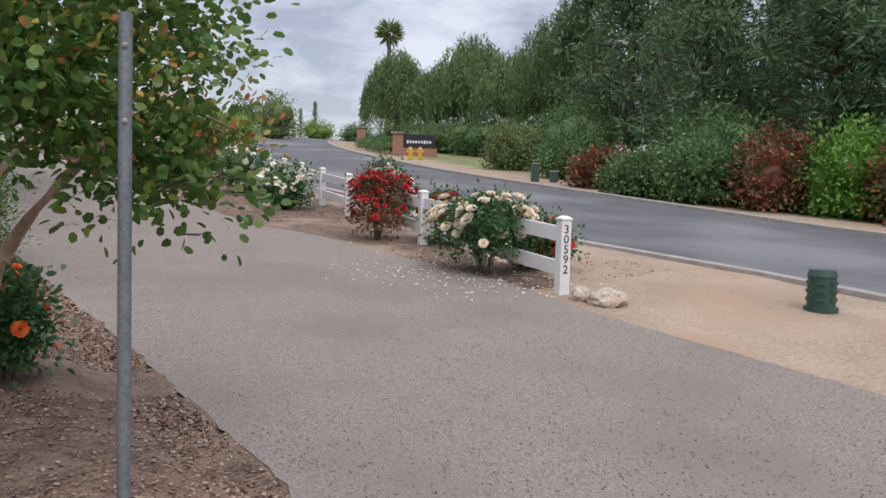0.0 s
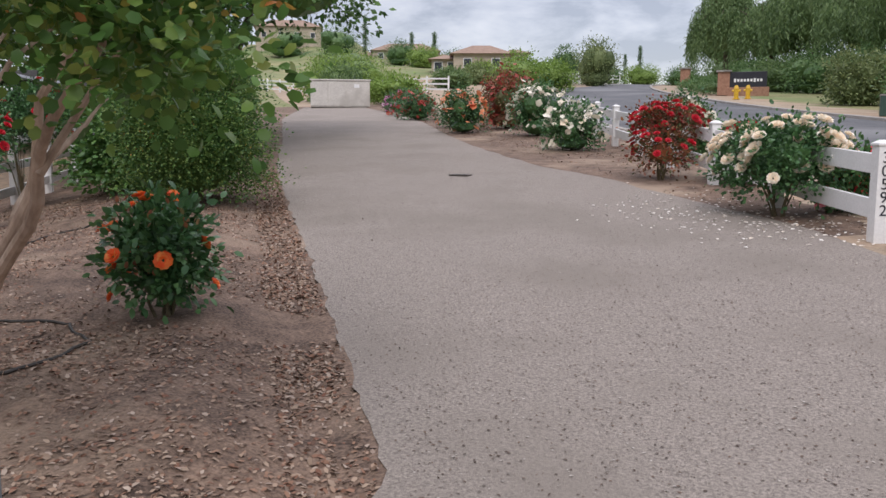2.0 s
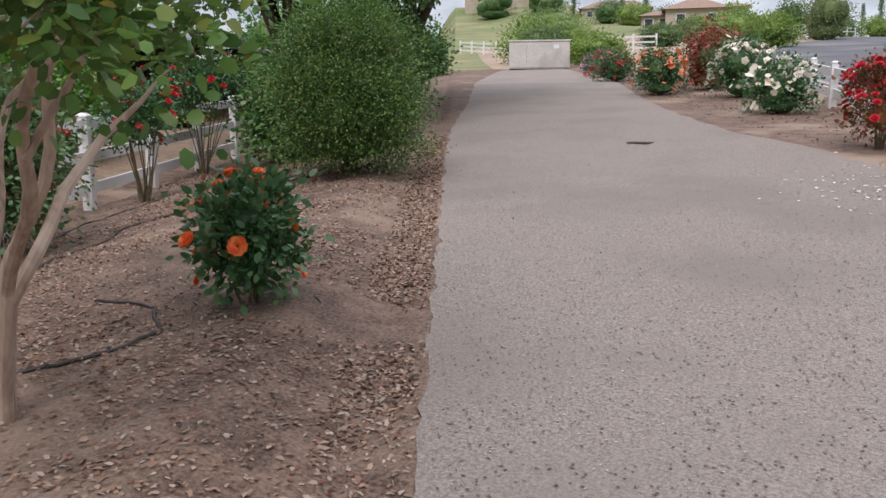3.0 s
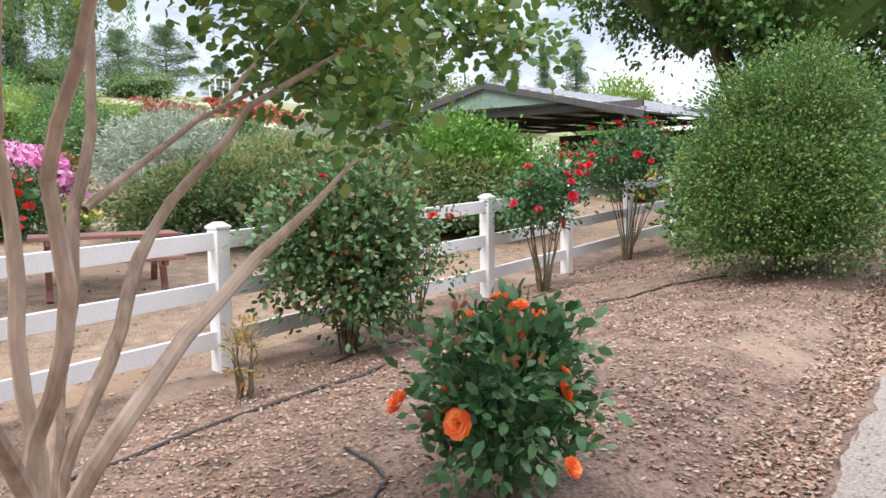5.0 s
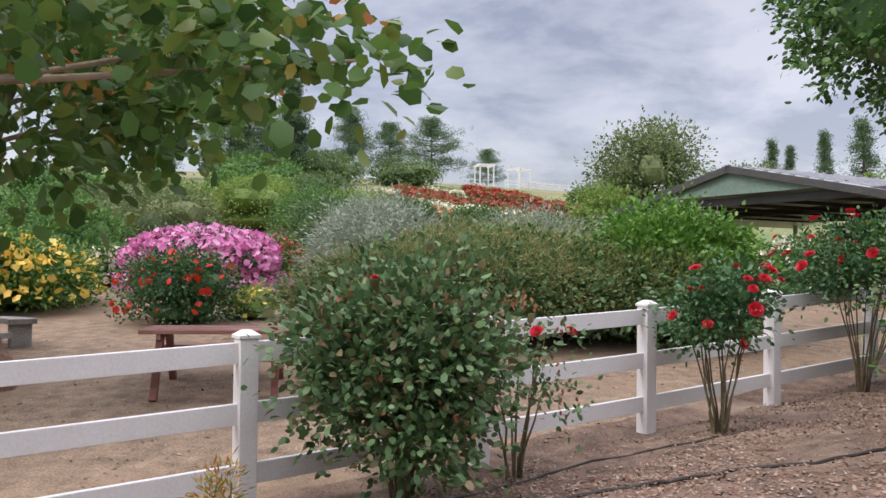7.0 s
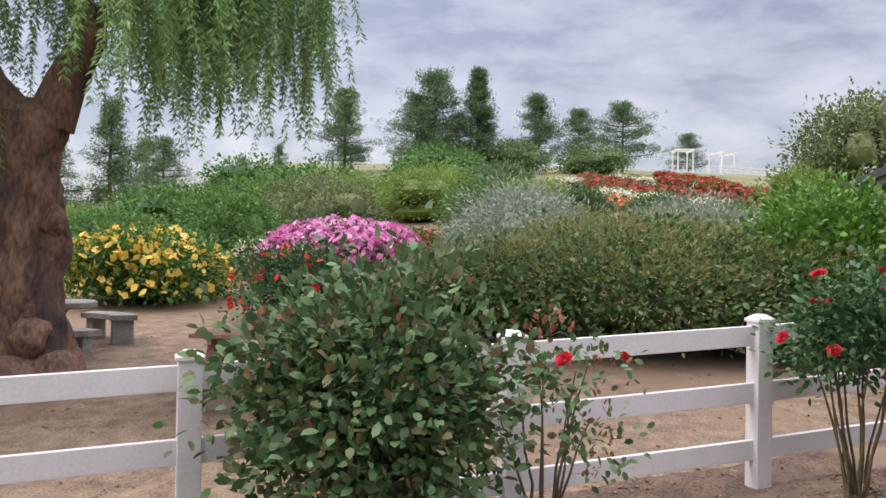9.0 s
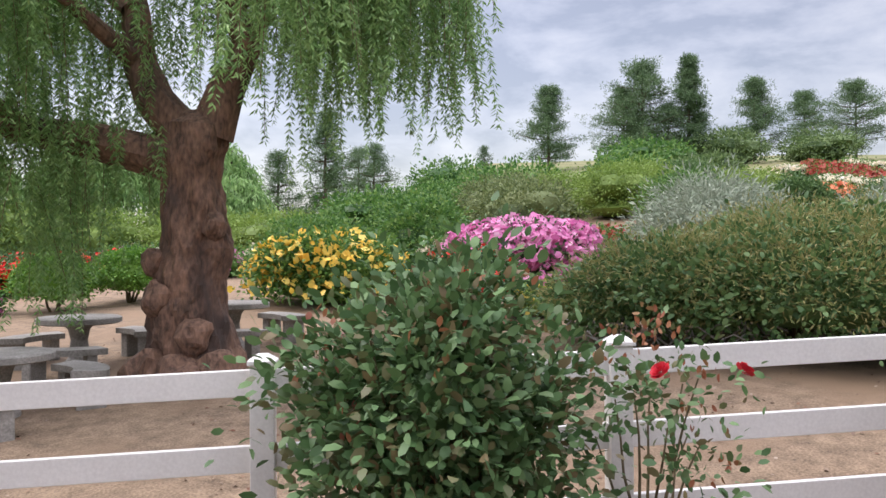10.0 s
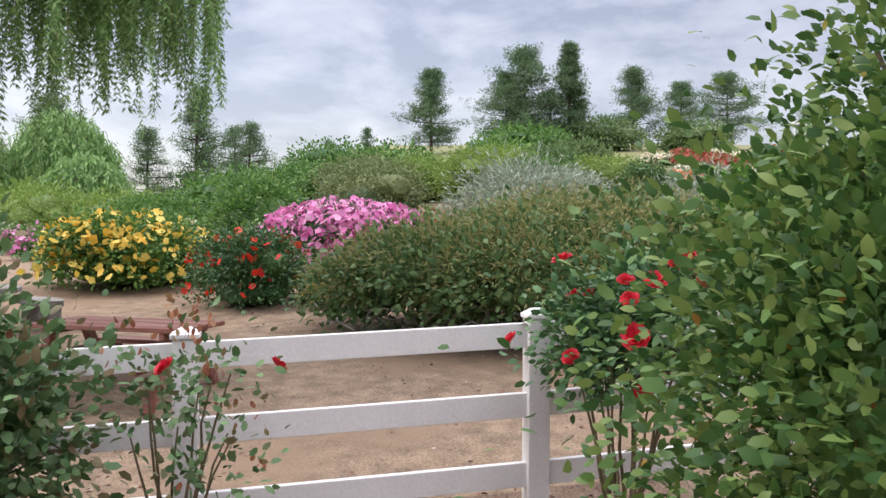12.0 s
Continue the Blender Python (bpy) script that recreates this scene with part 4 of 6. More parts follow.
# hydrants
for hx, hy in ((-0.9, 53.1), (-0.3, 54.2)):
    h = thing("fire_hydrant", hx, hy, "yellow fire hydrant on the far verge", "hydrant", group="hydrants")
    bm = bmesh.new()
    for z0, z1, r0, r1 in ((0, .06, .2, .2), (.06, .6, .13, .13), (.6, .8, .15, .08)):
        r = bmesh.ops.create_cone(bm, cap_ends=True, segments=14, radius1=r0, radius2=r1, depth=z1 - z0)
        bmesh.ops.translate(bm, vec=(0, 0, (z0 + z1) / 2), verts=r["verts"])
    part("barrel", bm, M_YELLOW, h)
    part("nozzle", tubes([[((-.24, 0, .5), .07), ((.24, 0, .5), .07)]], 10), M_YELLOW, h)

# estate sign with pillars and hedge
sign = thing("estate_sign", -0.5, 60.1, "black estate sign board with pale lettering between stone pillars", "sign", turn=0)
part("board", box(bmesh.new(), 0, 0, 1.05, 2.3, .15, 1.0, .02), M_BLACK, sign)
for k in range(9):
    part("letter_bar", box(bmesh.new(), -.8 + .2 * k, -.085, 1.0, .13, .02, .24 if k in (0, 6) else .17, .004), M_WHITE, sign, "plain pale bar of lettering")
part("base", box(bmesh.new(), 0, 0, .25, 2.6, .4, .6, .03), M_BRICK, sign)
for px, py, hh in ((-2.0, 60.3, 1.5), (-5.9, 75.2, 1.7)):
    pl = thing("brick_pillar", px, py, "tan brick gate pillar with flat stone cap", "pillar", group="pillars")
    part("shaft", box(bmesh.new(), 0, 0, hh / 2, .75, .75, hh, .02), M_BRICK, pl)
    part("cap", box(bmesh.new(), 0, 0, hh + .06, .95, .95, .12, .02), M_CONC, pl)
for hx, hy in ((-3.3, 64.6), (-2.4, 61.6), (-4.3, 68.6)):
    flower_bush("hedge", hx, hy, "low clipped green hedge by the estate entrance", "hedge", [((0, 0, .5), (1.5, 1.3, .5))], L_HEDGE, DIAMOND, 0.12, 260, 8, .3, int(hy), stems=0, inner=.85)

# ---------------- woods across the road ----------------
rs = random.Random(5)
protos = [conifer("pine_tree", 12.0 + 7 * i, 36.0 + 3 * i, "tall dark green pine in the roadside woods", 13.5, 4.3, 80 + i, group="roadside pines", clumps=760) for i in range(3)]
spots = [(18, 27), (23, 29), (29, 31), (16, 33), (22, 36), (13.8, 40.8), (18.8, 43.7), (26.8, 41.5), (33, 36), (11.4, 46.8), (15.0, 51.7), (22.0, 51.6), (31.0, 49.4), (38.8, 43.3), (27, 24), (33, 27), (10.6, 55.8), (40, 34), (24, 22), (32, 20)]
for i, (x, y) in enumerate(spots):
    copy_thing(protos[i % 3], pose(x, y, terrain(x, y) - .2, 0, 0, rs.uniform(0, 360)) @ Matrix.Scale(rs.uniform(.85, 1.2), 4))
UNDER = [(9.6, 28.4, 1.5, 2.0, L_HEDGE, "dark green"), (11.6, 27.0, 1.6, 2.6, L_REDTIP, "red-tipped"), (13.3, 25.6, 1.6, 3.0, L_BOX, "bright green"), (15.0, 24.0, 2.2, 2.7, L_REDTIP, "red-tipped"), (18.0, 22.0, 2.3, 2.8, L_REDTIP, "red-tipped"),
         (8.2, 30.5, 1.5, 1.6, L_HEDGE, "dark green"), (7.4, 34.0, 1.3, 1.5, L_REDTIP, "brownish"), (7.0, 39.9, 1.7, 2.2, L_HEDGE, "dark green"), (4.9, 46.4, 1.6, 2.6, L_OLIVE, "yellowish green"), (8.4, 45.9, 2.5, 4.0, L_HEDGE, "dark green"), (11.5, 33.0, 2.5, 3.6, L_HEDGE, "dark green"), (21, 19.0, 2.4, 3.0, L_HEDGE, "dark green"), (4.3, 67.0, 3.0, 3.2, L_HEDGE, "dark green"), (1.9, 71.0, 2.6, 2.6, L_WILLOW, "grey-green"), (7.2, 59.9, 3.0, 3.4, L_HEDGE, "dark green"), (-0.6, 74.1, 2.4, 2.4, L_HEDGE, "dark green"), (9.5, 53.9, 3.2, 4.0, L_HEDGE, "dark green"), (-3.2, 90.1, 3, 3, L_WILLOW, "grey-green")]
for i, (x, y, r, h, lf, word) in enumerate(UNDER):
    flower_bush("shrub", x, y, f"large {word} shrub at the edge of the woods", "shrub", rounded(r, h, 100 + i, 6), lf, DIAMOND, 0.17, 620, 10, .42, 100 + i, stems=6, inner=.78, group="shrubs across the road", low=-.9)


def weeping(name, x, y, label, height, radius, seed, leaf, strands=420, per=26, leaf_size=0.3, group="", trunk=0.35):
    """A tree whose leafy shoots hang down from spreading limbs."""
    t = thing(name, x, y, label, "tree", group=group)
    rs = np.random.RandomState(seed)
    paths = [[((0, 0, -.3), trunk), ((.1, 0, height * .3), trunk * .8), ((0, .1, height * .6), trunk * .5)]]
    pts, ways = [], []
    for i in range(strands):
        a, k = rs.uniform(0, 6.283), math.sqrt(rs.uniform(0, 1))
        top = height * (1 - .38 * k ** 2) + rs.normal(0, height * .03)
        x0, y0 = math.cos(a) * radius * k, math.sin(a) * radius * k
        ln = height * rs.uniform(.2, .5)
        for j in range(per):
            s = j / per
            pts.append((x0 + math.cos(a) * s * .3 + rs.normal(0, .12), y0 + math.sin(a) * s * .3 + rs.normal(0, .12), max(.15, top - ln * s)))
            ways.append((rs.normal(0, .5), rs.normal(0, .5), -1.0))
        if i % 14 == 0:
            paths.append([((0, 0, height * .4), trunk * .3), ((x0 * .5, y0 * .5, height * .72), trunk * .2), ((x0, y0, top), trunk * .05)])
    part("trunk", tubes(paths, 7, .08, seed), M_DARKBARK, t)
    part("crown", scatter("crown", NARROW, pts, ways, leaf_size, seed, leaf, spread=.5, up=.1), None, t)
    part("inner_crown", lump([((0, 0, height * .62), (radius * .7, radius * .7, height * .3))], .85, seed, 3, .2), leaf, t)
    return t


for x, y, h, r, s in ((-3.2, 82.1, 9.4, 3.2, 1), (0.5, 79.0, 7.6, 3.2, 2), (3.8, 74.0, 10.2, 3.9, 3), (7.1, 67.9, 8.4, 3.6, 4), (10.2, 61.8, 11.2, 4.2, 5), (-4.7, 95.2, 8.2, 3.0, 6)):
    weeping("willowy_tree", x, y, "tall grey-green weeping pepper tree beyond the road", h, r, 120 + s, L_WILLOW, 430, 22, .42, "weeping trees by the road")

palm = thing("palm_tree", -5.7, 112.2, "tall fan palm far up the road", "tree")
pz = 14.6
part("trunk", tubes([[((0, 0, -.5), .34), ((0, 0, pz * .5), .27), ((0, 0, pz), .25)]], 8), M_DARKBARK, palm)
fr = np.random.RandomState(9).normal(0, 1, (170, 3))
fr[:, 2] = fr[:, 2] * .7 + .1
fr /= np.linalg.norm(fr, axis=1)[:, None]
part("fronds", scatter("fronds", NARROW, np.tile((0, 0, pz), (170, 1)) + fr * .5, fr, 1.7, 9, L_OLIVE, spread=.12, up=.2), None, palm)


# ---------------- far end of the driveway, houses and hill ----------------
cab = thing("steel_enclosure", *to_xy(45.5, 4.9), "large beige steel equipment enclosure at the end of the driveway", "enclosure", turn=28)
part("body", box(bmesh.new(), 0, 0, .75, 3.4, 1.4, 1.5, .03), M_CABINET, cab)
part("top", box(bmesh.new(), 0, 0, 1.54, 3.5, 1.5, .08, .02), M_CABINET, cab)
for x, w_ in ((-1.2, .95), (-.2, .95), (1.0, 1.2)):
    part("door", box(bmesh.new(), x, -.715, .75, w_, .03, 1.35, .008), M_CABINET, cab)
part("notice", box(bmesh.new(), .95, -.735, 1.2, .3, .01, .2), M_WHITE, cab)
cover = thing("drain_cover", *to_xy(9.6, 3.0), "small dark cast iron cover set in the driveway", "drain cover")
cover.location.z = edge_z(9.6) + .027 * 3.0 + .018
part("plate", box(bmesh.new(), 0, 0, 0, .34, .26, .02, .006), M_IRON, cover)
for k in range(4):
    part("slot", box(bmesh.new(), -.105 + .07 * k, 0, .012, .03, .18, .006), M_BLACK, cover)


def house(x, y, w, d, h, turn, label, z=None, storeys=1, wings=()):
    t = thing("house", x, y, label, "house", turn=turn, z=z)
    for i, (ox, oy, ww, dd, hh) in enumerate(((0, 0, w, d, h),) + tuple(wings)):
        part("wall", box(bmesh.new(), ox, oy, hh / 2 - 1, ww, dd, hh + 2, .02), M_STUCCO, t)
        e, r = .5, min(ww, dd) * .22
        vs = [(ox - ww / 2 - e, oy - dd / 2 - e, hh), (ox + ww / 2 + e, oy - dd / 2 - e, hh), (ox + ww / 2 + e, oy + dd / 2 + e, hh), (ox - ww / 2 - e, oy + dd / 2 + e, hh),
              (ox - ww / 2 + dd / 2.5, oy, hh + r), (ox + ww / 2 - dd / 2.5, oy, hh + r)]
        part("roof", (vs, [(0, 1, 5, 4), (1, 2, 5), (2, 3, 4, 5), (3, 0, 4), (3, 2, 1, 0)]), M_TILE, t)
        for s in range(storeys):
            for k in range(max(2, int(ww / 3))):
                wx = ox - ww / 2 + (k + .5) * ww / max(2, int(ww / 3))
                wz = (s + .55) * hh / storeys
                win = part("window", box(bmesh.new(), wx, oy - dd / 2 - .04, wz, 1.1, .1, 1.2, .01), M_WHITE, t)
                part("pane", box(bmesh.new(), wx, oy - dd / 2 - .075, wz, .92, .06, 1.02), M_WINDOW, win)
    return t


def far_z(x, y):
    u, v = to_uv(x, y)
    return ground_z(u, v)


house(-68.9, 159.5, 13, 8, 4.6, 24, "large tan two-storey stucco house on the hill", far_z(-68.9, 159.5), 2, ((7.8, 3, 6, 7, 3.4), (-7.4, 2, 5, 6, 3.8)))
house(-34.0, 104.7, 7, 6, 2.5, 20, "low tan stucco house with clay tile roof", far_z(-34.0, 104.7), 1, ((-4.6, 1, 3.4, 4, 2.0), (4.2, 1.5, 3, 5, 2.8)))
house(-100.7, 167.1, 14, 9, 4.0, 30, "pale stucco house far on the hill", far_z(-100.7, 167.1), 1)


def far_bush(x, y, r, h, lf, word, seed, z=None, name="shrub", size=.3, n=420):
    t = flower_bush(name, x, y, f"{word} on the hillside", "shrub" if name == "shrub" else "tree", rounded(r, h, seed, 6), lf, DIAMOND, size * .7, n, 10, r * .24, seed, stems=0, inner=.8, low=-.9, group="hillside plants")
    t.location.z = far_z(x, y) if z is None else z
    return t


rs = random.Random(17)
for i, (px, py, r, h, lf, wd) in enumerate((
        (-21.3, 50.8, 1.9, 1.7, L_LIME, "light green feathery shrub"), (-25.2, 54.0, 1.5, 1.6, L_LIME, "light green feathery shrub"), (-26.5, 53.6, 2.2, 2.6, L_WILLOW, "grey-green shrub"), (-29.9, 57.6, 2.6, 3.2, L_LIME, "light green tree"),
        (-17.0, 64.0, 2.4, 3.0, L_LIME, "rounded lime green tree"), (-15.3, 66.9, 1.8, 2.4, L_LIME, "rounded lime green tree"), (-20.7, 94.5, 1.9, 4.2, L_HEDGE, "dark green tree"), (-16.3, 89.6, 2.5, 5.2, L_OLIVE, "open grey-green tree"),
        (-25.2, 92.6, 2.0, 2.6, L_HEDGE, "dark green tree"), (-27.4, 84.6, 2.0, 2.0, L_OLIVE, "olive green shrub"), (-42.7, 118.9, 2.6, 3.4, L_HEDGE, "dark green tree"), (-49.6, 123.1, 2.8, 3.6, L_LIME, "light green tree"), (-57.4, 131.2, 3, 4, L_HEDGE, "dark green tree"),
        (-36.5, 75.8, 3.2, 3.5, L_LIME, "light green shrub"), (-42.4, 84.9, 4, 4, L_WILLOW, "grey-green shrub"), (-50.1, 96.1, 3, 3, L_LIME, "light green shrub"), (-26.6, 74.6, 1.8, 1.8, L_WILLOW, "grey-green shrub"), (-31.1, 95.7, 2, 2, L_LIME, "lime shrub"),
        (-9.8, 112.3, 2.4, 2.4, L_HEDGE, "dark green tree"), (-15.7, 118.4, 2.6, 2.6, L_LIME, "lime green tree"), (-22.5, 128.5, 3, 3.2, L_HEDGE, "dark green tree"), (-2.6, 122.1, 3, 2.2, L_LIME, "lime green shrub"), (-33.4, 134.7, 3, 3.6, L_OLIVE, "olive green tree"), (-79.1, 149.7, 5, 6, L_HEDGE, "dark green tree"), (-59.0, 151.3, 3.4, 3.4, L_HEDGE, "dark green tree"), (-43.0, 150.9, 3.4, 3.6, L_LIME, "light green tree"),
        (-92.0, 151.9, 5, 6, L_HEDGE, "dark green tree"), (-27.7, 41.1, 2.0, 3.4, L_CAMPHOR, "dark green shrub"), (-24.0, 32.2, 2.2, 4.2, L_CAMPHOR, "dark green shrub"), (-20.6, 28.0, 2.0, 4.2, L_CAMPHOR, "dark green shrub"), (-17.6, 24.6, 1.6, 3.0, L_CAMPHOR, "dark green shrub"))):
    far_bush(px, py, r, h, lf, wd, 200 + i)
cyp = conifer("cypress", -55.2, 141.2, "slim dark Italian cypress on the hill", 8, .9, 300, group="cypresses", z=far_z(-55.2, 141.2), shape=1.6, clumps=180)
for i in range(9):
    x, y = -37.2 + 2.4 * i, 140.8 - 1.2 * i
    copy_thing(cyp, pose(x, y, far_z(x, y) - .3, 0, 0, 40 * i) @ Matrix.Scale(.5 + .25 * (i % 3) / 2, 4))
for x, y in ((-64, 151.4), (-75, 153.6)):
    copy_thing(cyp, pose(x, y, far_z(x, y) - .3, 0, 0, 10))


def plain_fence(name, label, pts, h, rails, material, w=.12, group="far fences"):
    t = thing(name, pts[0][0], pts[0][1], label, "fence", z=0, group=group)
    inv = Matrix.Translation((-pts[0][0], -pts[0][1], 0))
    pm = box_mesh("post", w, w, h + .4, .01, h / 2 - .2, material)
    sp = [Vector((x, y, far_z(x, y))) for x, y in pts]
    for s in sp:
        part("post", pm, None, t, m=inv @ Matrix.Translation(s))
    for a, b in zip(sp, sp[1:]):
        d = b - a
        rm = box_mesh("rail", d.length, .05, .12, .004, material=material)
        for z in rails:
            part("rail", rm, None, t, m=inv @ Matrix.Translation((a + b) / 2 + Vector((0, 0, z))) @ pose(0, 0, 0, 0, -math.degrees(math.asin(d.z / d.length)), math.degrees(math.atan2(d.y, d.x))))
    return t


def along(a, b, n):
    return [(a[0] + (b[0] - a[0]) * i / n, a[1] + (b[1] - a[1]) * i / n) for i in range(n + 1)]


plain_fence("wood_fence", "dark brown wooden rail fence above the road", [to_xy(u, road_left(u) - 1.6) for u in range(38, 74, 3)], 1.2, (1.05, .65, .28), M_DARKWOOD)
plain_fence("white_fence", "white rail fence following the road over the hill", [to_xy(u, road_left(u) - 1.6) for u in range(74, 104, 3)], 1.2, (1.05, .65), M_WHITE)
plain_fence("white_fence", "white rail fence across the far paddock", along((-22, 62), (-50, 78), 12), 1.3, (1.1, .7, .3), M_WHITE)

# ---------------- garden: pepper tree ----------------
PB = Vector((-10.07, 1.46, 0))
RIGHT = Vector((-0.437, 0.899, 0))
FWD = Vector((-0.899, -0.437, 0))
pepper = thing("pepper_tree", PB.x, PB.y, "old pepper tree with a burled reddish trunk and weeping foliage", "tree")
base_z = terrain(PB.x, PB.y)


def pp(side, z, deep=0.0):
    q = (RIGHT * side + FWD * deep) * 1.13
    return (q.x, q.y, 1.715 + (z - 1.715) * 1.13 - base_z)


trunk = [(pp(0, base_z - .2), .62), (pp(0, base_z + .15), .56), (pp(-.03, base_z + .45), .49), (pp(.0, 1.55), .40), (pp(.05, 1.85), .40), (pp(.03, 2.15), .36), (pp(.02, 2.5), .34), (pp(.03, 2.8), .37), (pp(.05, 3.05), .33), (pp(.06, 3.2), .12)]
fine = []
for (a, ra), (b, rb) in zip(trunk, trunk[1:]):
    for i in range(12):
        s = i / 12
        fine.append((tuple(Vector(a).lerp(Vector(b), s)), ra + (rb - ra) * s))
tv, tf = tubes([fine + [trunk[-1]]], 72)
for i, v in enumerate(tv):
    ax = Vector((0, 0, v.z))
    k = 1 + .22 * noise.noise(Vector((v.x * 2.6, v.y * 2.6, v.z * 1.5))) + .15 * noise.noise(Vector((v.x * 7, v.y * 7, v.z * 3.4))) + .09 * noise.noise(Vector((v.x * 18, v.y * 18, v.z * 7)))
    tv[i] = Vector((v.x * k, v.y * k, v.z))
part("trunk", (tv, tf), M_PEPBARK, pepper, "thick burled reddish-brown trunk")
for side, z, deep, r in ((-.36, base_z + .22, -.32, .27), (.34, base_z + .2, -.36, .28), (-.02, base_z + .18, -.46, .28), (-.32, 1.7, -.16, .14), (.30, 2.05, -.26, .13), (-.24, 1.35, -.28, .18), (.12, base_z + .62, -.34, .2)):
    bm = rock_mesh(r, r, r * 1.15, side * 9 + z)
    part("burl", bm, M_PEPBARK, pepper, m=Matrix.Translation(pp(side, z - r * .45, deep)))
PEPPER_LIMBS = [[(0.0, 2.65, 0, .26), (-.45, 2.78, -.1, .23), (-.85, 2.88, -.2, .2), (-1.5, 2.98, -.2, .17), (-2.4, 3.25, -.1, .13), (-3.3, 3.5, 0, .07)],
         [(-.05, 2.95, 0, .25), (-.35, 3.3, .0, .22), (-.55, 3.7, .1, .18), (-.58, 4.2, .1, .15), (-.75, 4.9, .2, .12), (-1.0, 5.8, .2, .06)],
         [(.2, 2.95, 0, .26), (.33, 3.4, 0, .21), (.58, 3.85, -.05, .17), (.42, 4.25, -.1, .14), (.30, 4.7, -.1, .12), (.6, 5.5, 0, .06)],
         [(.5, 3.8, 0, .11), (.95, 4.35, -.2, .09), (1.4, 4.75, -.3, .07), (2.1, 4.9, -.3, .045), (2.7, 4.6, -.3, .02)],
         [(.4, 4.2, 0, .09), (.9, 4.9, .7, .07), (1.6, 5.2, 1.3, .05), (2.2, 5.0, 1.7, .02)],
         [(-.55, 3.7, 0, .1), (-1.0, 4.2, -.9, .08), (-1.4, 4.5, -1.7, .05), (-1.6, 4.4, -2.3, .02)],
         [(.45, 4.3, 0, .09), (.7, 4.8, -1.0, .07), (1.1, 4.9, -1.9, .04), (1.4, 4.6, -2.6, .02)],
         [(-.6, 4.2, 0, .1), (-1.3, 4.8, .5, .08), (-2.3, 5.0, 1.0, .05), (-3.2, 4.7, 1.3, .02)],
         [(-1.5, 2.98, -.2, .09), (-1.9, 3.5, -.9, .06), (-2.4, 3.9, -1.5, .04), (-2.9, 3.8, -2.0, .02)]]
for i, l in enumerate(PEPPER_LIMBS):
    part("limb", tubes([[(pp(a, z, d), r) for a, z, d, r in l]], 12, .12, i), M_PEPBARK, pepper, "dark gnarled limb")
rs = np.random.RandomState(44)
pts, ways, twigs = [], [], []
for i in range(1350):
    l = PEPPER_LIMBS[rs.choice(len(PEPPER_LIMBS), p=np.array([1.5, .8, .8, 2.2, 1.2, 1.2, 1.2, 1.6, 1.6]) / 12.1)]
    k = rs.uniform(.3, 1.0) * (len(l) - 1)
    j = min(int(k), len(l) - 2)
    f = k - j
    sd, z, dp = (l[j][q] + (l[j + 1][q] - l[j][q]) * f for q in range(3))
    sd, dp = min(sd + rs.normal(0, .36), 2.75), dp + rs.normal(0, .42)
    z += rs.uniform(.0, .55)
    ln = rs.uniform(.7, 1.75) * (1.15 if sd < -.6 else 1.2 if sd > 1.0 else 1.0)
    if abs(sd) < .9 and dp < .6:
        ln *= .55
    sway = rs.normal(0, .10, 2)
    n = int(ln / .06)
    path = []
    for q in range(n):
        s = q / n
        c = np.array(pp(sd + sway[0] * s * ln, z - ln * s, dp + sway[1] * s * ln))
        if q % 6 == 0:
            path.append((tuple(c), .004))
        for side in (-1, 1, -1, 1, -1, 1):
            a = rs.uniform(0, 3.14)
            pts.append(c + rs.normal(0, .012, 3))
            ways.append((side * math.cos(a) * .8, side * math.sin(a) * .8, -.75))
    if len(path) > 2 and i % 3 == 0:
        twigs.append(path)
tagged(part("twiggery", tubes(twigs, 3), M_PEPBARK, pepper), "thin hanging twigs", kind="stuff")
part("foliage", scatter("foliage", NARROW, pts, ways, .085, 44, L_PEPPER, spread=.3, up=.1), None, pepper, "fine hanging feathery leaflets")
bl = [(pp(sd, z, d), (r, r, r * .5)) for sd, z, d, r in ((-2.0, 5.2, .2, 1.4), (0, 6.0, .2, 1.6), (1.6, 5.5, .3, 1.4), (-1.2, 5.2, -1.2, 1.0), (1.0, 5.4, -1.3, 1.0), (-2.8, 4.4, .4, 1.0))]
p, w = clumped(bl, 900, 26, .5, 45, shell=.9)
w[:, 2] -= 1.0
part("upper_foliage", scatter("upper_foliage", NARROW, p, w, .15, 45, L_PEPPER, up=.2), None, pepper)

# ---------------- garden furniture ----------------
def round_table(x, y, group):
    t = thing("concrete_table", x, y, "round weathered concrete garden table on a turned pedestal", "table", group=group)
    bm = bmesh.new()
    for z0, z1, r0, r1 in ((.54, .555, .46, .5), (.555, .61, .5, .5), (.61, .625, .5, .47)):
        r = bmesh.ops.create_cone(bm, cap_ends=True, segments=32, radius1=r0, radius2=r1, depth=z1 - z0)
        bmesh.ops.translate(bm, vec=(0, 0, (z0 + z1) / 2), verts=r["verts"])
    part("tabletop", bm, M_CONC, t)
    part("pedestal", tubes([[((0, 0, -.1), .2), ((0, 0, .05), .19), ((0, 0, .12), .13), ((0, 0, .34), .1), ((0, 0, .47), .13), ((0, 0, .545), .2)]], 20), M_CONC, t)
    return t


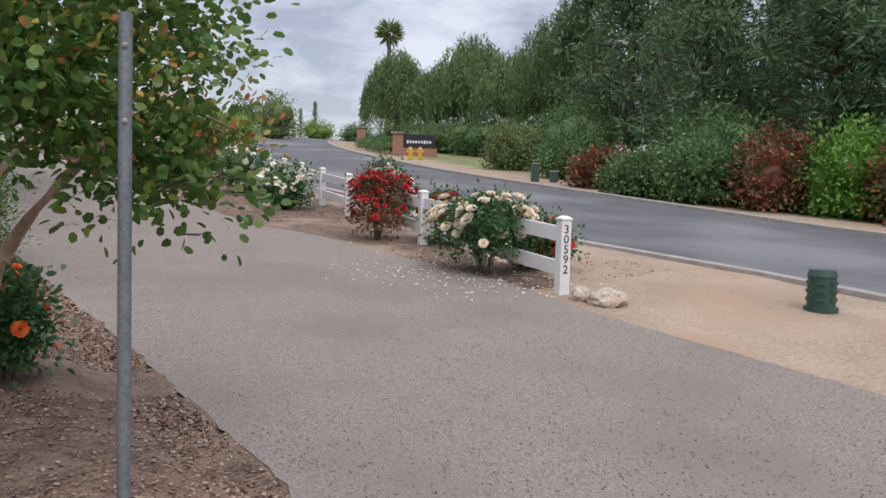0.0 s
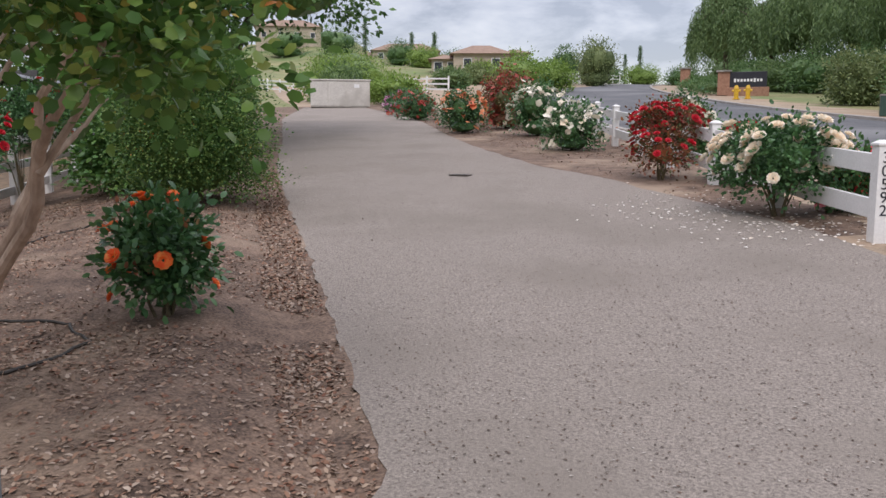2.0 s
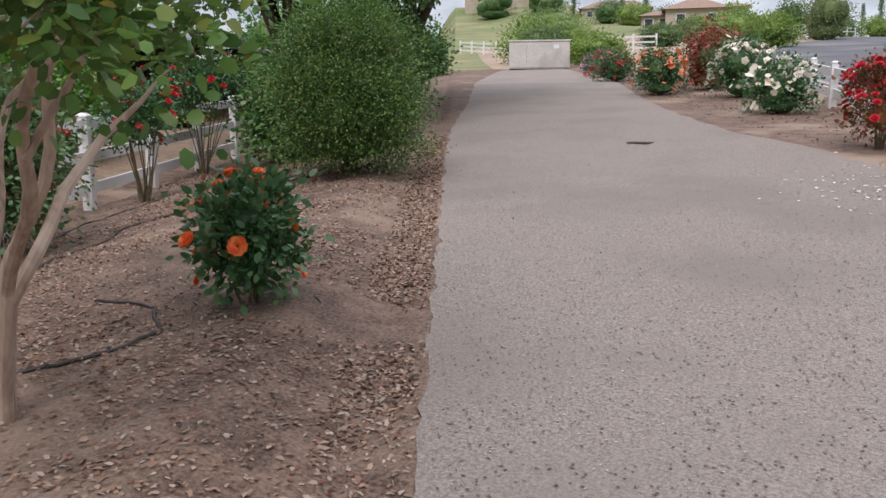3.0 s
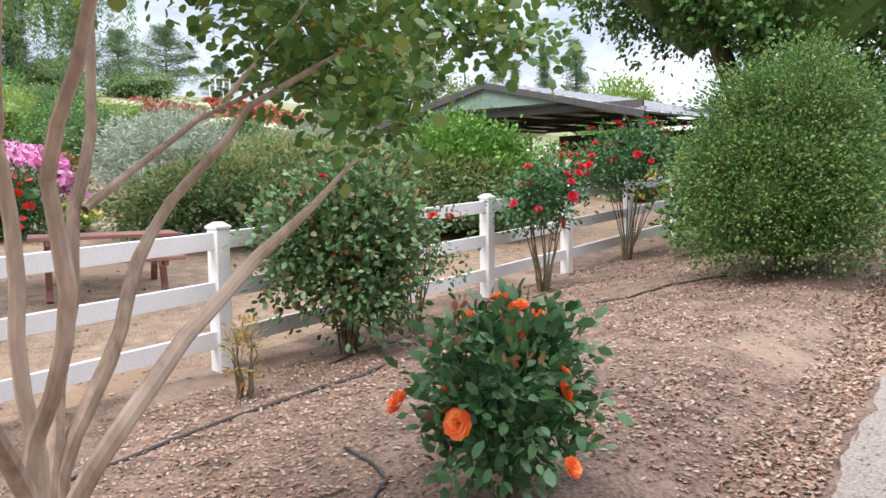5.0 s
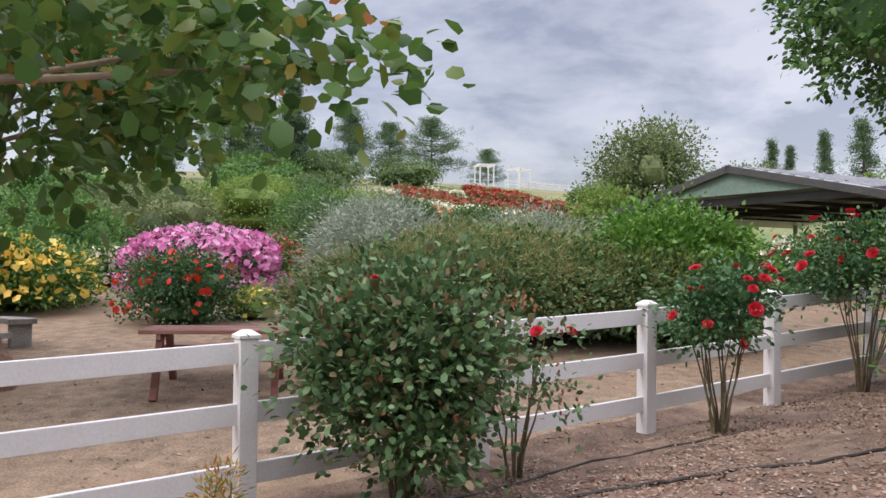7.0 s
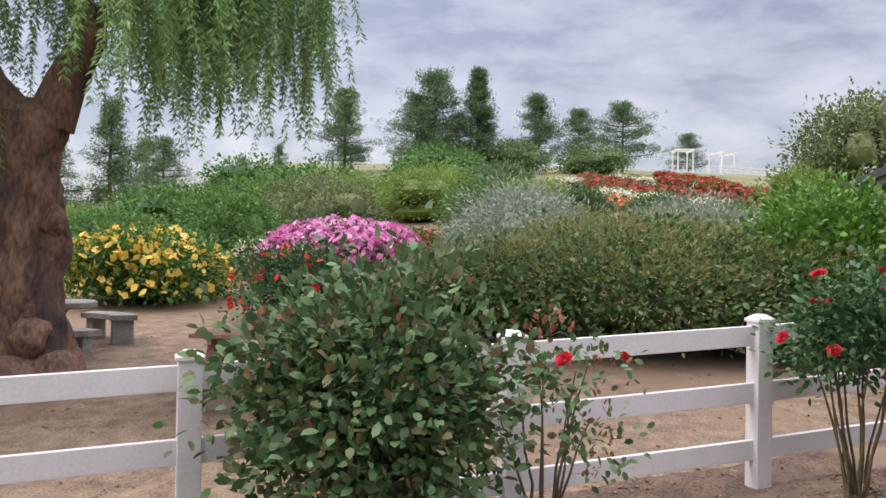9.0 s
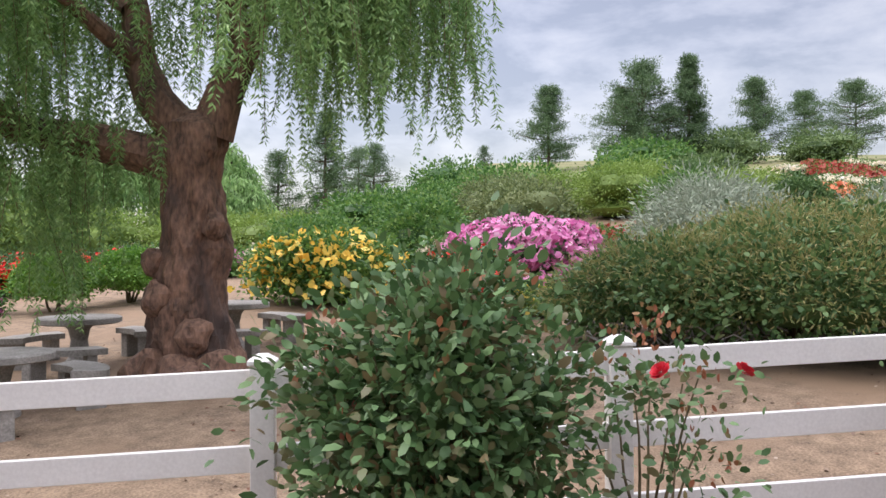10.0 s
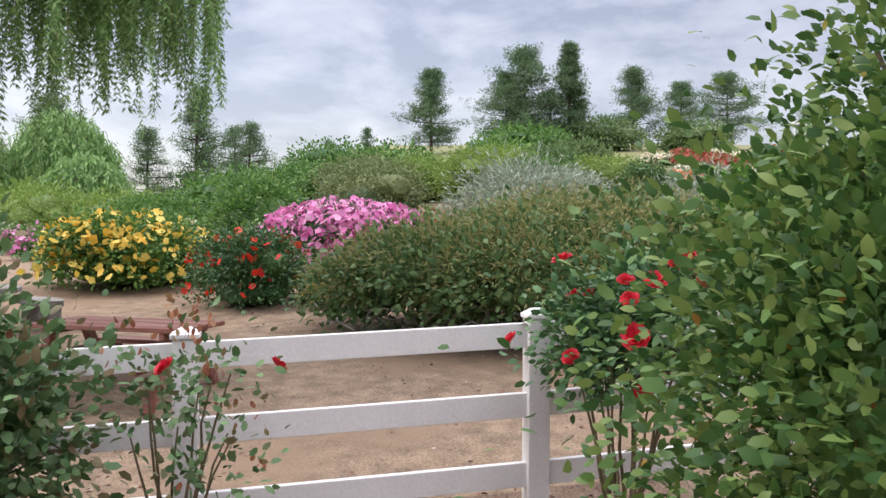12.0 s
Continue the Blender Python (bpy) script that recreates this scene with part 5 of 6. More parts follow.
def curved_bench(x, y, cx, cy, group):
    """A concrete bench bent round the centre (cx, cy)."""
    t = thing("concrete_bench", x, y, "curved weathered concrete bench beside the table", "bench", group=group)
    a0, rad = math.atan2(y - cy, x - cx), math.hypot(x - cx, y - cy)
    vs, fs, n = [], [], 14
    for i in range(n + 1):
        a = a0 - .55 + 1.1 * i / n
        for rr_, z in ((rad - .17, .30), (rad - .17, .37), (rad + .17, .37), (rad + .17, .30)):
            vs.append((cx + math.cos(a) * rr_ - x, cy + math.sin(a) * rr_ - y, z))
    for i in range(n):
        for k in range(4):
            fs.append((i * 4 + k, i * 4 + (k + 1) % 4, i * 4 + 4 + (k + 1) % 4, i * 4 + 4 + k))
    fs += [(0, 1, 2, 3), (n * 4 + 3, n * 4 + 2, n * 4 + 1, n * 4)]
    part("seat", (vs, fs), M_CONC, t)
    for s in (-.38, .38):
        a = a0 + s
        part("leg", box(bmesh.new(), 0, 0, .13, .28, .12, .36, .02), M_CONC, t, m=pose(cx + math.cos(a) * rad - x, cy + math.sin(a) * rad - y, 0, 0, 0, math.degrees(a)))
    return t


for x, y in ((-10.2, -0.45), (-8.2, 0.75), (-11.75, 0.65)):
    round_table(x, y, "concrete tables")
    for a in (35, 155, 275):
        bx, by = x + .82 * math.cos(radians(a)), y + .82 * math.sin(radians(a))
        curved_bench(bx, by, x, y, "concrete benches")


def picnic(x, y, turn):
    t = thing("picnic_table", x, y, "weathered red-stained wooden picnic table with attached benches", "picnic table", turn=turn, group="picnic tables")
    for k in range(5):
        part("plank", box(bmesh.new(), 0, -.3 + .15 * k, .64, 1.6, .135, .04, .006), M_REDWOOD, t)
    for s in (-1, 1):
        part("bench_plank", box(bmesh.new(), 0, s * .66, .40, 1.6, .25, .045, .006), M_REDWOOD, t)
        for e in (-.6, .6):
            bm = box(bmesh.new(), 0, 0, 0, .07, .1, .78, .006)
            part("leg", bm, M_REDWOOD, t, m=pose(e, s * .38, .30, s * 28, 0, 0))
    for e in (-.6, .6):
        part("crosspiece", box(bmesh.new(), e, 0, .36, .045, 1.5, .09, .006), M_REDWOOD, t)
        part("top_brace", box(bmesh.new(), e, 0, .595, .045, .72, .07, .006), M_REDWOOD, t)
    return t


picnic(-9.95, 4.4, 94)

# ---------------- garden shrubs ----------------
HB = [((0, 0, .68), (1.6, 1.8, .72)), ((.4, -1.4, .6), (1.3, 1.3, .6)), ((-.3, 1.5, .75), (1.6, 1.6, .7)), ((.95, .3, .55), (.9, 1.8, .5)), ((-1.3, .3, .95), (1.6, 2.0, .68)), ((.7, 2.5, .6), (1.1, 1.2, .56)), ((.2, -2.2, .45), (1.0, .9, .42))]
hedge = flower_bush("spreading_hedge", -13.75, 7.6, "wide spreading dark green hedge with brownish tips above bare twigs", "hedge", HB, L_HEDGE, OVAL, .095, 3000, 12, .26, 151, stems=30, inner=.66, low=-.6, cane_r=.02)
p, w = clumped([((c[0], c[1], c[2] + .12), (r[0] * .98, r[1] * .98, r[2])) for c, r in HB], 3000, 12, .2, 152, shell=.12, low=.5)
tagged(part("brown_growth", scatter("brown_growth", NARROW, p, w, .085, 152, L_HEDGETOP, up=.5), None, hedge), "brownish feathery new tips", kind="stuff")
tw = []
rr_ = random.Random(8)
for i in range(170):
    y0 = rr_.uniform(-2.6, 3.2)
    x0 = 1.15 + rr_.uniform(-.3, .35) - abs(y0) * .08
    a = rr_.uniform(0, 6.28)
    d = Vector((math.cos(a), math.sin(a), rr_.uniform(-.1, .5))) * rr_.uniform(.2, .5)
    b0 = Vector((x0, y0, rr_.uniform(.03, .3)))
    tw.append([(tuple(b0), .012), (tuple(b0 + d * .5 + Vector((0, 0, .06))), .008), (tuple(b0 + d), .004)])
tagged(part("dead_brush", tubes(tw, 4), M_CONC, hedge), "tangle of bare grey twigs", kind="stuff")

flower_bush("round_shrub", -13.75, 10.55, "big rounded bright green shrub", "shrub", rounded(1.5, 2.15, 153, 7), L_BOX, OVAL, .09, 1700, 12, .26, 153, stems=10, inner=.82)
flower_bush("flower_bush", -16.2, -.65, "rounded bush covered in yellow blooms", "rose bush", rounded(1.65, 1.32, 154), L_SHRUB, OVAL, .085, 1300, 11, .26, 154, F_YELLOW, 1100, .075, False, inner=.72, flower_low=.12, tips=L_LIME, tip_n=20)
flower_bush("flower_bush", -19.4, 2.1, "broad mound covered in magenta pink blooms", "flower bush", rounded(1.8, 1.4, 155, 6), L_ROSE, OVAL, .07, 900, 10, .24, 155, F_PINK, 3600, .08, False, inner=.86, flower_low=-.5)
flower_bush("flower_bush", -14.8, 2.75, "low bush with scarlet blooms and dark leaves", "rose bush", rounded(1.05, 1.15, 156), L_ROSE, OVAL, .06, 900, 11, .18, 156, F_SCARLET, 130, .065, False, inner=.72, tips=L_ROSENEW, tip_n=24)
flower_bush("flower_bush", -15.3, 3.85, "low bush dotted with small yellow flowers", "flower bush", rounded(.55, .55, 157), L_LIME, DIAMOND, .05, 200, 9, .15, 157, F_YELLOW, 160, .035, False, inner=.75)
flower_bush("silver_shrub", -19.2, 5.9, "large silvery grey-green shrub", "shrub", rounded(1.8, 2.15, 158, 6), L_SILVER, NARROW, .14, 900, 14, .34, 158, stems=8, inner=.7)
flower_bush("silver_shrub", -20.0, 9.4, "silvery grey-green shrub behind the hedge", "shrub", rounded(1.8, 1.9, 159, 6), L_SILVER, NARROW, .14, 650, 14, .34, 159, stems=8, inner=.7)
flower_bush("silver_shrub", -21.0, 13.2, "pale silvery shrub with upright stems", "shrub", rounded(1.2, 2.1, 160, 6), L_SILVER, NARROW, .14, 500, 14, .34, 160, stems=8, inner=.6)
for i, (x, y) in enumerate(((-13.8, -5.2), (-15.2, -4.7))):
    flower_bush("clipped_boxwood", x, y, "clipped ball-shaped green shrub on a short bare stem", "shrub", [((0, 0, .56), (.72, .72, .46))], L_BOX, ROUND, .05, 620, 10, .1, 161 + i, stems=5, inner=.9, low=-.6, dense=.12, group="clipped balls", cane_r=.03)
REDS = [(-17.7, -9.0), (-16.2, -8.6), (-17.0, -10.2), (-15.2, -9.2), (-18.6, -8.2)]
for i, (x, y) in enumerate(REDS):
    flower_bush("flower_bush", x, y, "low bed bush thick with scarlet blooms", "flower bush", rounded(.95, .85, 170 + i), L_ROSE, OVAL, .08, 420, 9, .22, 170 + i, F_SCARLET, 480, .075, False, inner=.84, flower_low=.0, group="scarlet flower bed")
MIX = [(-21.5, -6.0, .8, .85, F_WHITE, "white"), (-20.1, -6.5, .75, .8, F_PINK, "pink"), (-23.7, -6.2, .6, .8, F_PINK, "pink"), (-24.1, -5.1, .6, .75, F_WHITE, "white"), (-20.4, -10.3, .8, .8, F_PINK, "pink"), (-22.2, -10.1, .9, .8, F_WHITE, "white"),
       (-20.6, -5.2, .6, .85, F_WHITE, "white"), (-21.6, -8.3, .8, .8, F_PINK, "pink"), (-13.0, -6.4, .5, .5, F_PINK, "pink"), (-20.0, -.2, .5, .95, F_WHITE, "cream"), (-21.7, 3.3, .7, 1.1, F_BURGUNDY, "dusty red"), (-23.2, 3.4, .6, .9, F_BURGUNDY, "dusty red"),
       (-27.5, 7.2, .6, 1.1, F_LILAC, "lilac"), (-19.6, 15.5, .9, 1.5, F_WHITE, "white"), (-21.5, 17.4, 1.0, 1.4, F_RED, "red"), (-20.5, 19.5, 1.0, 1.3, F_WHITE, "white"), (-18.4, 17.6, .9, 1.0, F_YELLOW, "yellow")]
for i, (x, y, r, h, f, wd) in enumerate(MIX):
    flower_bush("flower_bush", x, y, f"garden bush with {wd} blooms", "flower bush", rounded(r, h, 180 + i), L_SHRUB, OVAL, .08, 240, 9, .2, 180 + i, f, 260, .065, False, inner=.8, flower_low=-.1, group="garden flower bushes")
GREEN = [(-22.4, -1.8, 1.35, 1.9, L_SHRUB, "rounded mid-green"), (-24.8, -3.3, 1.4, 1.9, L_SHRUB, "mid-green"), (-29.0, -1.3, 2.0, 2.3, L_OLIVE, "olive green"), (-31.2, -3.0, 1.8, 2.4, L_OLIVE, "olive green"), (-36.1, .2, 1.9, 2.2, L_LIME, "lime green"), (-38.6, .4, 1.8, 2.1, L_LIME, "lime green"),
         (-37.5, -2.8, 1.7, 2.0, L_LIME, "lime green"), (-41.1, 2.0, 1.5, 1.7, L_HEDGE, "dark green"), (-40.1, 4.7, 1.9, 1.3, L_LIME, "yellow-green"), (-33.0, 7.0, 1.0, 1.6, L_HEDGE, "dark green"), (-29.0, 9.9, 1.5, 1.45, L_WILLOW, "grey-green"), (-27.1, 11.2, 1.1, 1.35, L_LIME, "light green"),
         (-26.1, 5.4, 1.5, 1.9, L_SILVER, "silvery"), (-30.0, 4.0, 1.7, 1.9, L_HEDGE, "dark green"), (-33.5, 3.2, 1.8, 1.9, L_SHRUB, "mid-green"), (-31.6, -6.2, 1.9, 2.3, L_SHRUB, "mid-green"), (-28.2, -10.8, 2.2, 1.7, L_LIME, "light green"), (-27.6, -13.6, 2.2, 1.9, L_LIME, "light green"),
         (-26.4, -7.8, 1.8, 1.5, L_SHRUB, "mid-green"), (-35.5, -7.0, 2.2, 2.4, L_SHRUB, "mid-green"), (-26.5, -18.5, 2.4, 2.2, L_LIME, "light green"), (-23.5, 12.6, 1.2, 1.3, L_SILVER, "silvery"), (-30.5, 14.0, 1.3, 1.3, L_HEDGE, "dark green"), (-14.5, 18.5, 1.6, 2.4, L_LIME, "lime green"), (-38.0, 10.0, 1.4, 1.0, L_HEDGE, "dark green"), (-35.0, 12.6, 1.5, 1.1, L_WILLOW, "grey-green")]
for i, (x, y, r, h, lf, wd) in enumerate(GREEN):
    flower_bush("shrub", x, y, f"{wd} rounded shrub in the garden", "shrub", rounded(r, h, 230 + i, 6), lf, DIAMOND, .11, 800, 10, .3, 230 + i, stems=6, inner=.8, group="garden shrubs")

# ---------------- carport shed ----------------
def carport():
    cx, cy = -25.8, 20.1
    t = thing("carport", cx, cy, "open carport with green metal gable and shallow grey metal roof", "shed", turn=25, z=1.17)
    w, d, eave, ridge = 10.8, 9.1, 2.15, 3.4
    zb = 0
    for sx in (-1, 1):
        n = 14
        ln = math.hypot(w / 2 + .4, ridge - eave)
        roof = part("roof_slope", box(bmesh.new(), 0, 0, 0, ln, d + .8, .06, .01), M_ROOFMETAL, t, m=pose(sx * (w / 4 + .1), 0, (eave + ridge) / 2, 0, sx * math.degrees(math.atan2(ridge - eave, w / 2 + .4)), 0))
        for k in range(n):
            part("roof_rib", box(bmesh.new(), 0, -d / 2 + (k + .5) * d / n, .05, ln, .05, .05), M_ROOFMETAL, roof)
        part("fascia", box(bmesh.new(), 0, -d / 2 - .43, -.06, ln, .07, .2, .01), M_DARKTRIM, roof)
    nb = 8
    for k in range(nb):
        z0 = eave + .45 + (ridge - eave - .5) * k / nb
        half = (ridge - z0 - .02) / (ridge - eave) * (w / 2 + .3)
        if half > .2:
            part("siding_board", box(bmesh.new(), 0, -d / 2 - .30, z0 + .06, half * 2 - .3, .04, .12, .006), M_SIDING, t)
    for sy in (-1, 0, 1):
        for sx in (-1, 1):
            part("post", box(bmesh.new(), sx * w / 2, sy * d / 2, eave / 2, .12, .12, eave + .4, .01), M_CONC, t)
            part("brace", tubes([[((sx * w / 2, sy * d / 2, eave - .7), .04), ((sx * (w / 2 - .6), sy * d / 2, eave), .04)]], 6), M_CONC, t)
        part("beam", box(bmesh.new(), 0, sy * d / 2, eave + .28, w, .1, .22, .01), M_DARKTRIM, t)
    part("back_wall", box(bmesh.new(), 0, d / 2 - .1, eave / 2, w * .7, .06, eave, .01), M_DARKTRIM, t)
    for k in range(7):
        part("purlin", box(bmesh.new(), -w / 2 + (k + .5) * w / 7, 0, eave + .2, .08, d, .1), M_DARKWOOD, t)
    for sx in (-1.5, .6, 2.2):
        part("stored_crate", box(bmesh.new(), sx, .8, .55, 1.3, 1.1, 1.1, .03), M_CONC, t)
    return t


carport()
broad_tree("leafy_tree", -35.5, 16.8, "rounded olive-green tree beside the carport", 5.4, 2.5, .6, .2, L_OLIVE, DIAMOND, .16, 900, 12, .45, 260, inner=.7)

# ---------------- hill of flower rows ----------------
ROWS = [(-42.6, 7.2, -39.9, 9.8, F_APRICOT, "orange"), (-38.1, 12.9, -39.8, 15.0, F_APRICOT, "peach"), (-47.4, 7.3, -40.7, 14.5, F_WHITE, "white"), (-53.6, 6.6, -45.0, 11.3, F_BURGUNDY, "dusty red"), (-45.0, 11.5, -42.6, 15.6, F_BURGUNDY, "brick red"), (-60.2, 6.5, -51.5, 10.4, F_BURGUNDY, "maroon"),
        (-51.0, 10.6, -46.5, 14.6, F_BURGUNDY, "rust red"), (-60.4, 11.7, -50.9, 16.6, F_BURGUNDY, "coral red"), (-66.6, 11.9, -57.7, 16.2, F_RED, "crimson"), (-54.5, 5.0, -52.6, 6.6, F_WHITE, "cream white"), (-61.5, 8.6, -57.0, 10.6, F_WHITE, "pale"), (-56.6, 14.0, -52.6, 17.6, F_RED, "red")]
for i, (x0, y0, x1, y1, f, wd) in enumerate(ROWS):
    n = int(math.hypot(x1 - x0, y1 - y0) / .85)
    for k in range(n):
        s = (k + .5) / n
        x, y = x0 + (x1 - x0) * s, y0 + (y1 - y0) * s
        if k == 0:
            proto = flower_bush("flower_bush", x, y, f"low {wd} flowering bush in a hillside row", "flower bush", rounded(.62, .62, 270 + i), L_SHRUB, DIAMOND, .1, 70, 7, .22, 270 + i, f, 190, .1, False, stems=0, inner=.86, flower_low=.0, group=f"hillside row of {wd} bushes")
        else:
            copy_thing(proto, pose(x, y, terrain(x, y), 0, 0, 47 * k) @ Matrix.Scale(.85 + .3 * ((k * 37) % 10) / 10, 4))


def pergola(x, y, turn):
    t = thing("pergola", x, y, "small white garden pergola on the hill", "pergola", turn=turn, group="pergolas")
    for sx in (-1.1, 1.1):
        for sy in (-.8, .8):
            part("post", box(bmesh.new(), sx, sy, 1.1, .14, .14, 2.4, .01), M_WHITE, t)
    for sy in (-.8, .8):
        part("beam", box(bmesh.new(), 0, sy, 2.32, 2.9, .1, .18, .01), M_WHITE, t)
    for k in range(7):
        part("slat", box(bmesh.new(), -1.2 + .4 * k, 0, 2.45, .06, 2.1, .1), M_WHITE, t)
    return t


pergola(-96, 16.5, 10)
pergola(-99, 21.0, 30)
plain_fence("white_fence", "white rail fence along the hill crest", along((-104, 20), (-112, 42), 9), 1.2, (1.05, .6), M_WHITE)
plain_fence("white_fence", "white rail fence above the flower rows", along((-97, 20.5), (-104, 28), 6), 1.2, (1.05, .7, .35), M_WHITE)
plain_fence("white_fence", "white rail fence along the far lane", along((-28, -22.5), (-40, -40), 9), 1.3, (1.1, .7, .3), M_WHITE)
plain_fence("white_fence", "white rail fence along the far lane", along((-40, -40), (-52, -44), 5), 1.3, (1.1, .7, .3), M_WHITE)
lane_v, lane_f = [], []
for i in range(13):
    u = -34 + 32 * i / 12
    for dv in (0, 4.5):
        x, y = to_xy(u, -30.0 - dv)
        lane_v.append((x, y, terrain(x, y) + .06))
for i in range(12):
    lane_f.append((2 * i, 2 * i + 1, 2 * i + 3, 2 * i + 2))
tagged(part("lane", (lane_v, lane_f), M_ROAD), "grey paved lane beyond the garden", "road", kind="structure")

# trees beyond the garden
FAR = [(-59.9, -10.4, 13.2, 1.8, 1.0), (-64.4, -4.7, 15.2, 2.9, 2.4), (-65.0, -6.2, 13.6, 2.2, 2.2), (-65.6, -1.6, 15.6, 1.2, 1.6), (-71.6, 2.4, 14.7, 1.8, 2.0), (-77.3, 5.8, 14.4, 1.9, 2.2), (-74.5, 9.5, 14.4, 2.4, 2.8), (-115.1, 19.0, 17.4, 2.4, 2.0), (-45.2, -19.6, 9.9, 1.3, 1.3), (-57.1, -17.0, 8.1, 1.2, 1.2),
       (-60.0, -15.4, 9.3, .8, 1.0), (-50.4, -20.4, 8.4, 1.8, 1.8), (-45.4, -23.2, 7.8, 1.5, 1.4), (-49.1, -18.5, 8.4, 1.5, 1.8), (-46, -31, 10, 2.6, 1.5), (-40, -33, 9.5, 2.6, 1.5), (-66.5, -3.2, 12.5, 1.8, 2.2)]
for i, (x, y, h, r, sh) in enumerate(FAR):
    conifer("pine_tree", x, y, "tall dark pine beyond the garden", h - terrain(x, y), r * 1.5, 310 + i, group="pines beyond the garden", shape=sh, clumps=1250 if i < 8 else 650)
for i, (x, y, h, r) in enumerate(((-63.4, 35.2, 5.8, 1.1), (-63.1, 36.5, 5.5, 1.0), (-60.8, 38.0, 6.6, 1.2), (-58.4, 39.6, 7.6, 1.9))):
    conifer("pine_tree", x, y, "distant dark pine behind the carport", h, r, 340 + i, group="pines beyond the garden", shape=.9, clumps=520)
for i, (x, y, r, h, lf) in enumerate(((-45, -1.5, 2.4, 1.8, L_SHRUB), (-44, -7, 3, 2.2, L_SHRUB), (-47, 2.0, 2.0, 1.3, L_WILLOW), (-36, -11, 3, 2.2, L_SHRUB), (-31, -17, 3, 2.2, L_LIME), (-27, -22, 3.2, 2.4, L_LIME), (-24.5, -25, 3.2, 2.6, L_SHRUB), (-40.6, 31.5, 2.4, 4.6, L_LIME), (-35.2, 28.7, 2.0, 4.3, L_LIME), (-28, 31, 3.0, 5.0, L_SHRUB), (-60, 32, 4, 4.0, L_OLIVE), (-62, 21, 2, 1.2, L_HEDGE), (-52, -14, 3.5, 2.6, L_SHRUB), (-58, -3, 3, 1.8, L_SHRUB), (-66, 1, 3.2, 2.4, L_WILLOW), (-70, 7, 3, 2.2, L_WILLOW), (-36.5, 20.0, 1.8, 3.2, L_LIME), (-33.0, 14.6, 1.5, 2.6, L_LIME))):
    flower_bush("shrub", x, y, "broad green shrub at the far edge of the garden", "shrub", rounded(r, h, 360 + i, 6), lf, DIAMOND, .22, 560, 9, .5, 360 + i, stems=0, inner=.82, low=-.9, group="far garden shrubs")
for i, (x, y, h, r) in enumerate(((-34.2, -19.1, 5.4, 2.4), (-31.4, -15.3, 3.2, 1.6), (-30.1, -22, 5.6, 2.8), (-25, -25, 5.5, 3.0))):
    weeping("willowy_tree", x, y, "weeping green pepper tree behind the garden", h, r, 390 + i, L_PEPPER, 420, 20, .34, "weeping trees behind the garden", .25)


# ---------------- litter, petals, hoses ----------------
def on_bed(n, u0, u1, v0, v1, seed, bias=1.0):
    rs_ = np.random.RandomState(seed)
    out = []
    while len(out) < n:
        u, v = rs_.uniform(u0, u1), v0 + (v1 - v0) * rs_.rand() ** bias
        if v > drive_left(u) - .01 and v < drive_right(u):
            continue
        x, y = to_xy(u, v)
        if noise.noise(Vector((x * .9, y * .9, 4))) + rs_.uniform(-.35, .5) < 0:
            continue
        out.append((x, y, ground_z(u, v) + .006))
    return out


CHIP = (np.array([(0, -.2, 0), (.5, -.28, .12), (1, 0, .03), (.5, .28, .1), (0, .2, 0)], float), [(0, 1, 2, 3, 4)])
q = on_bed(44000, -4, 11, -4.4, -.05, 1)
tagged(part("mulch_litter", scatter("mulch_litter", CHIP, q, np.random.RandomState(1).normal(0, 1, (len(q), 3)) * (1, 1, .12), .016 + .024 * np.random.RandomState(2).rand(len(q)), 1, L_LITTER, spread=.2, up=.8), None), "brown fallen leaves and bark chips on the bed", "litter", kind="stuff")
q = on_bed(7000, -2.5, 12, -.42, -.03, 2)
tagged(part("gutter_leaves", scatter("gutter_leaves", CHIP, q, np.random.RandomState(3).normal(0, 1, (len(q), 3)) * (1, 1, .2), .018 + .026 * np.random.RandomState(4).rand(len(q)), 3, L_LITTER, spread=.2, up=.7), None), "dry leaves gathered along the driveway edge", "litter", kind="stuff")
q = on_bed(2500, 3.2, 30, 5.3, 8.5, 5)
tagged(part("bed_litter", scatter("bed_litter", CHIP, q, np.random.RandomState(5).normal(0, 1, (len(q), 3)) * (1, 1, .15), .05, 5, L_LITTER, spread=.2, up=.8), None), "dry leaves on the street side bed", "litter", kind="stuff")
rs = np.random.RandomState(6)
q = []
for _ in range(24000):
    u, v = rs.uniform(-3, 14), rs.uniform(.05, 4.8)
    if v > drive_left(u):
        q.append((*to_xy(u, v), drive_z(u, v) + .0155))
tagged(part("drive_flecks", scatter("drive_flecks", CHIP, q, rs.normal(0, 1, (len(q), 3)) * (1, 1, .05), .008 + .013 * rs.rand(len(q)), 6, L_FLECK, spread=.1, up=.92), None), "small dark leaf bits and gravel on the driveway", "gravel", kind="stuff")
q = []
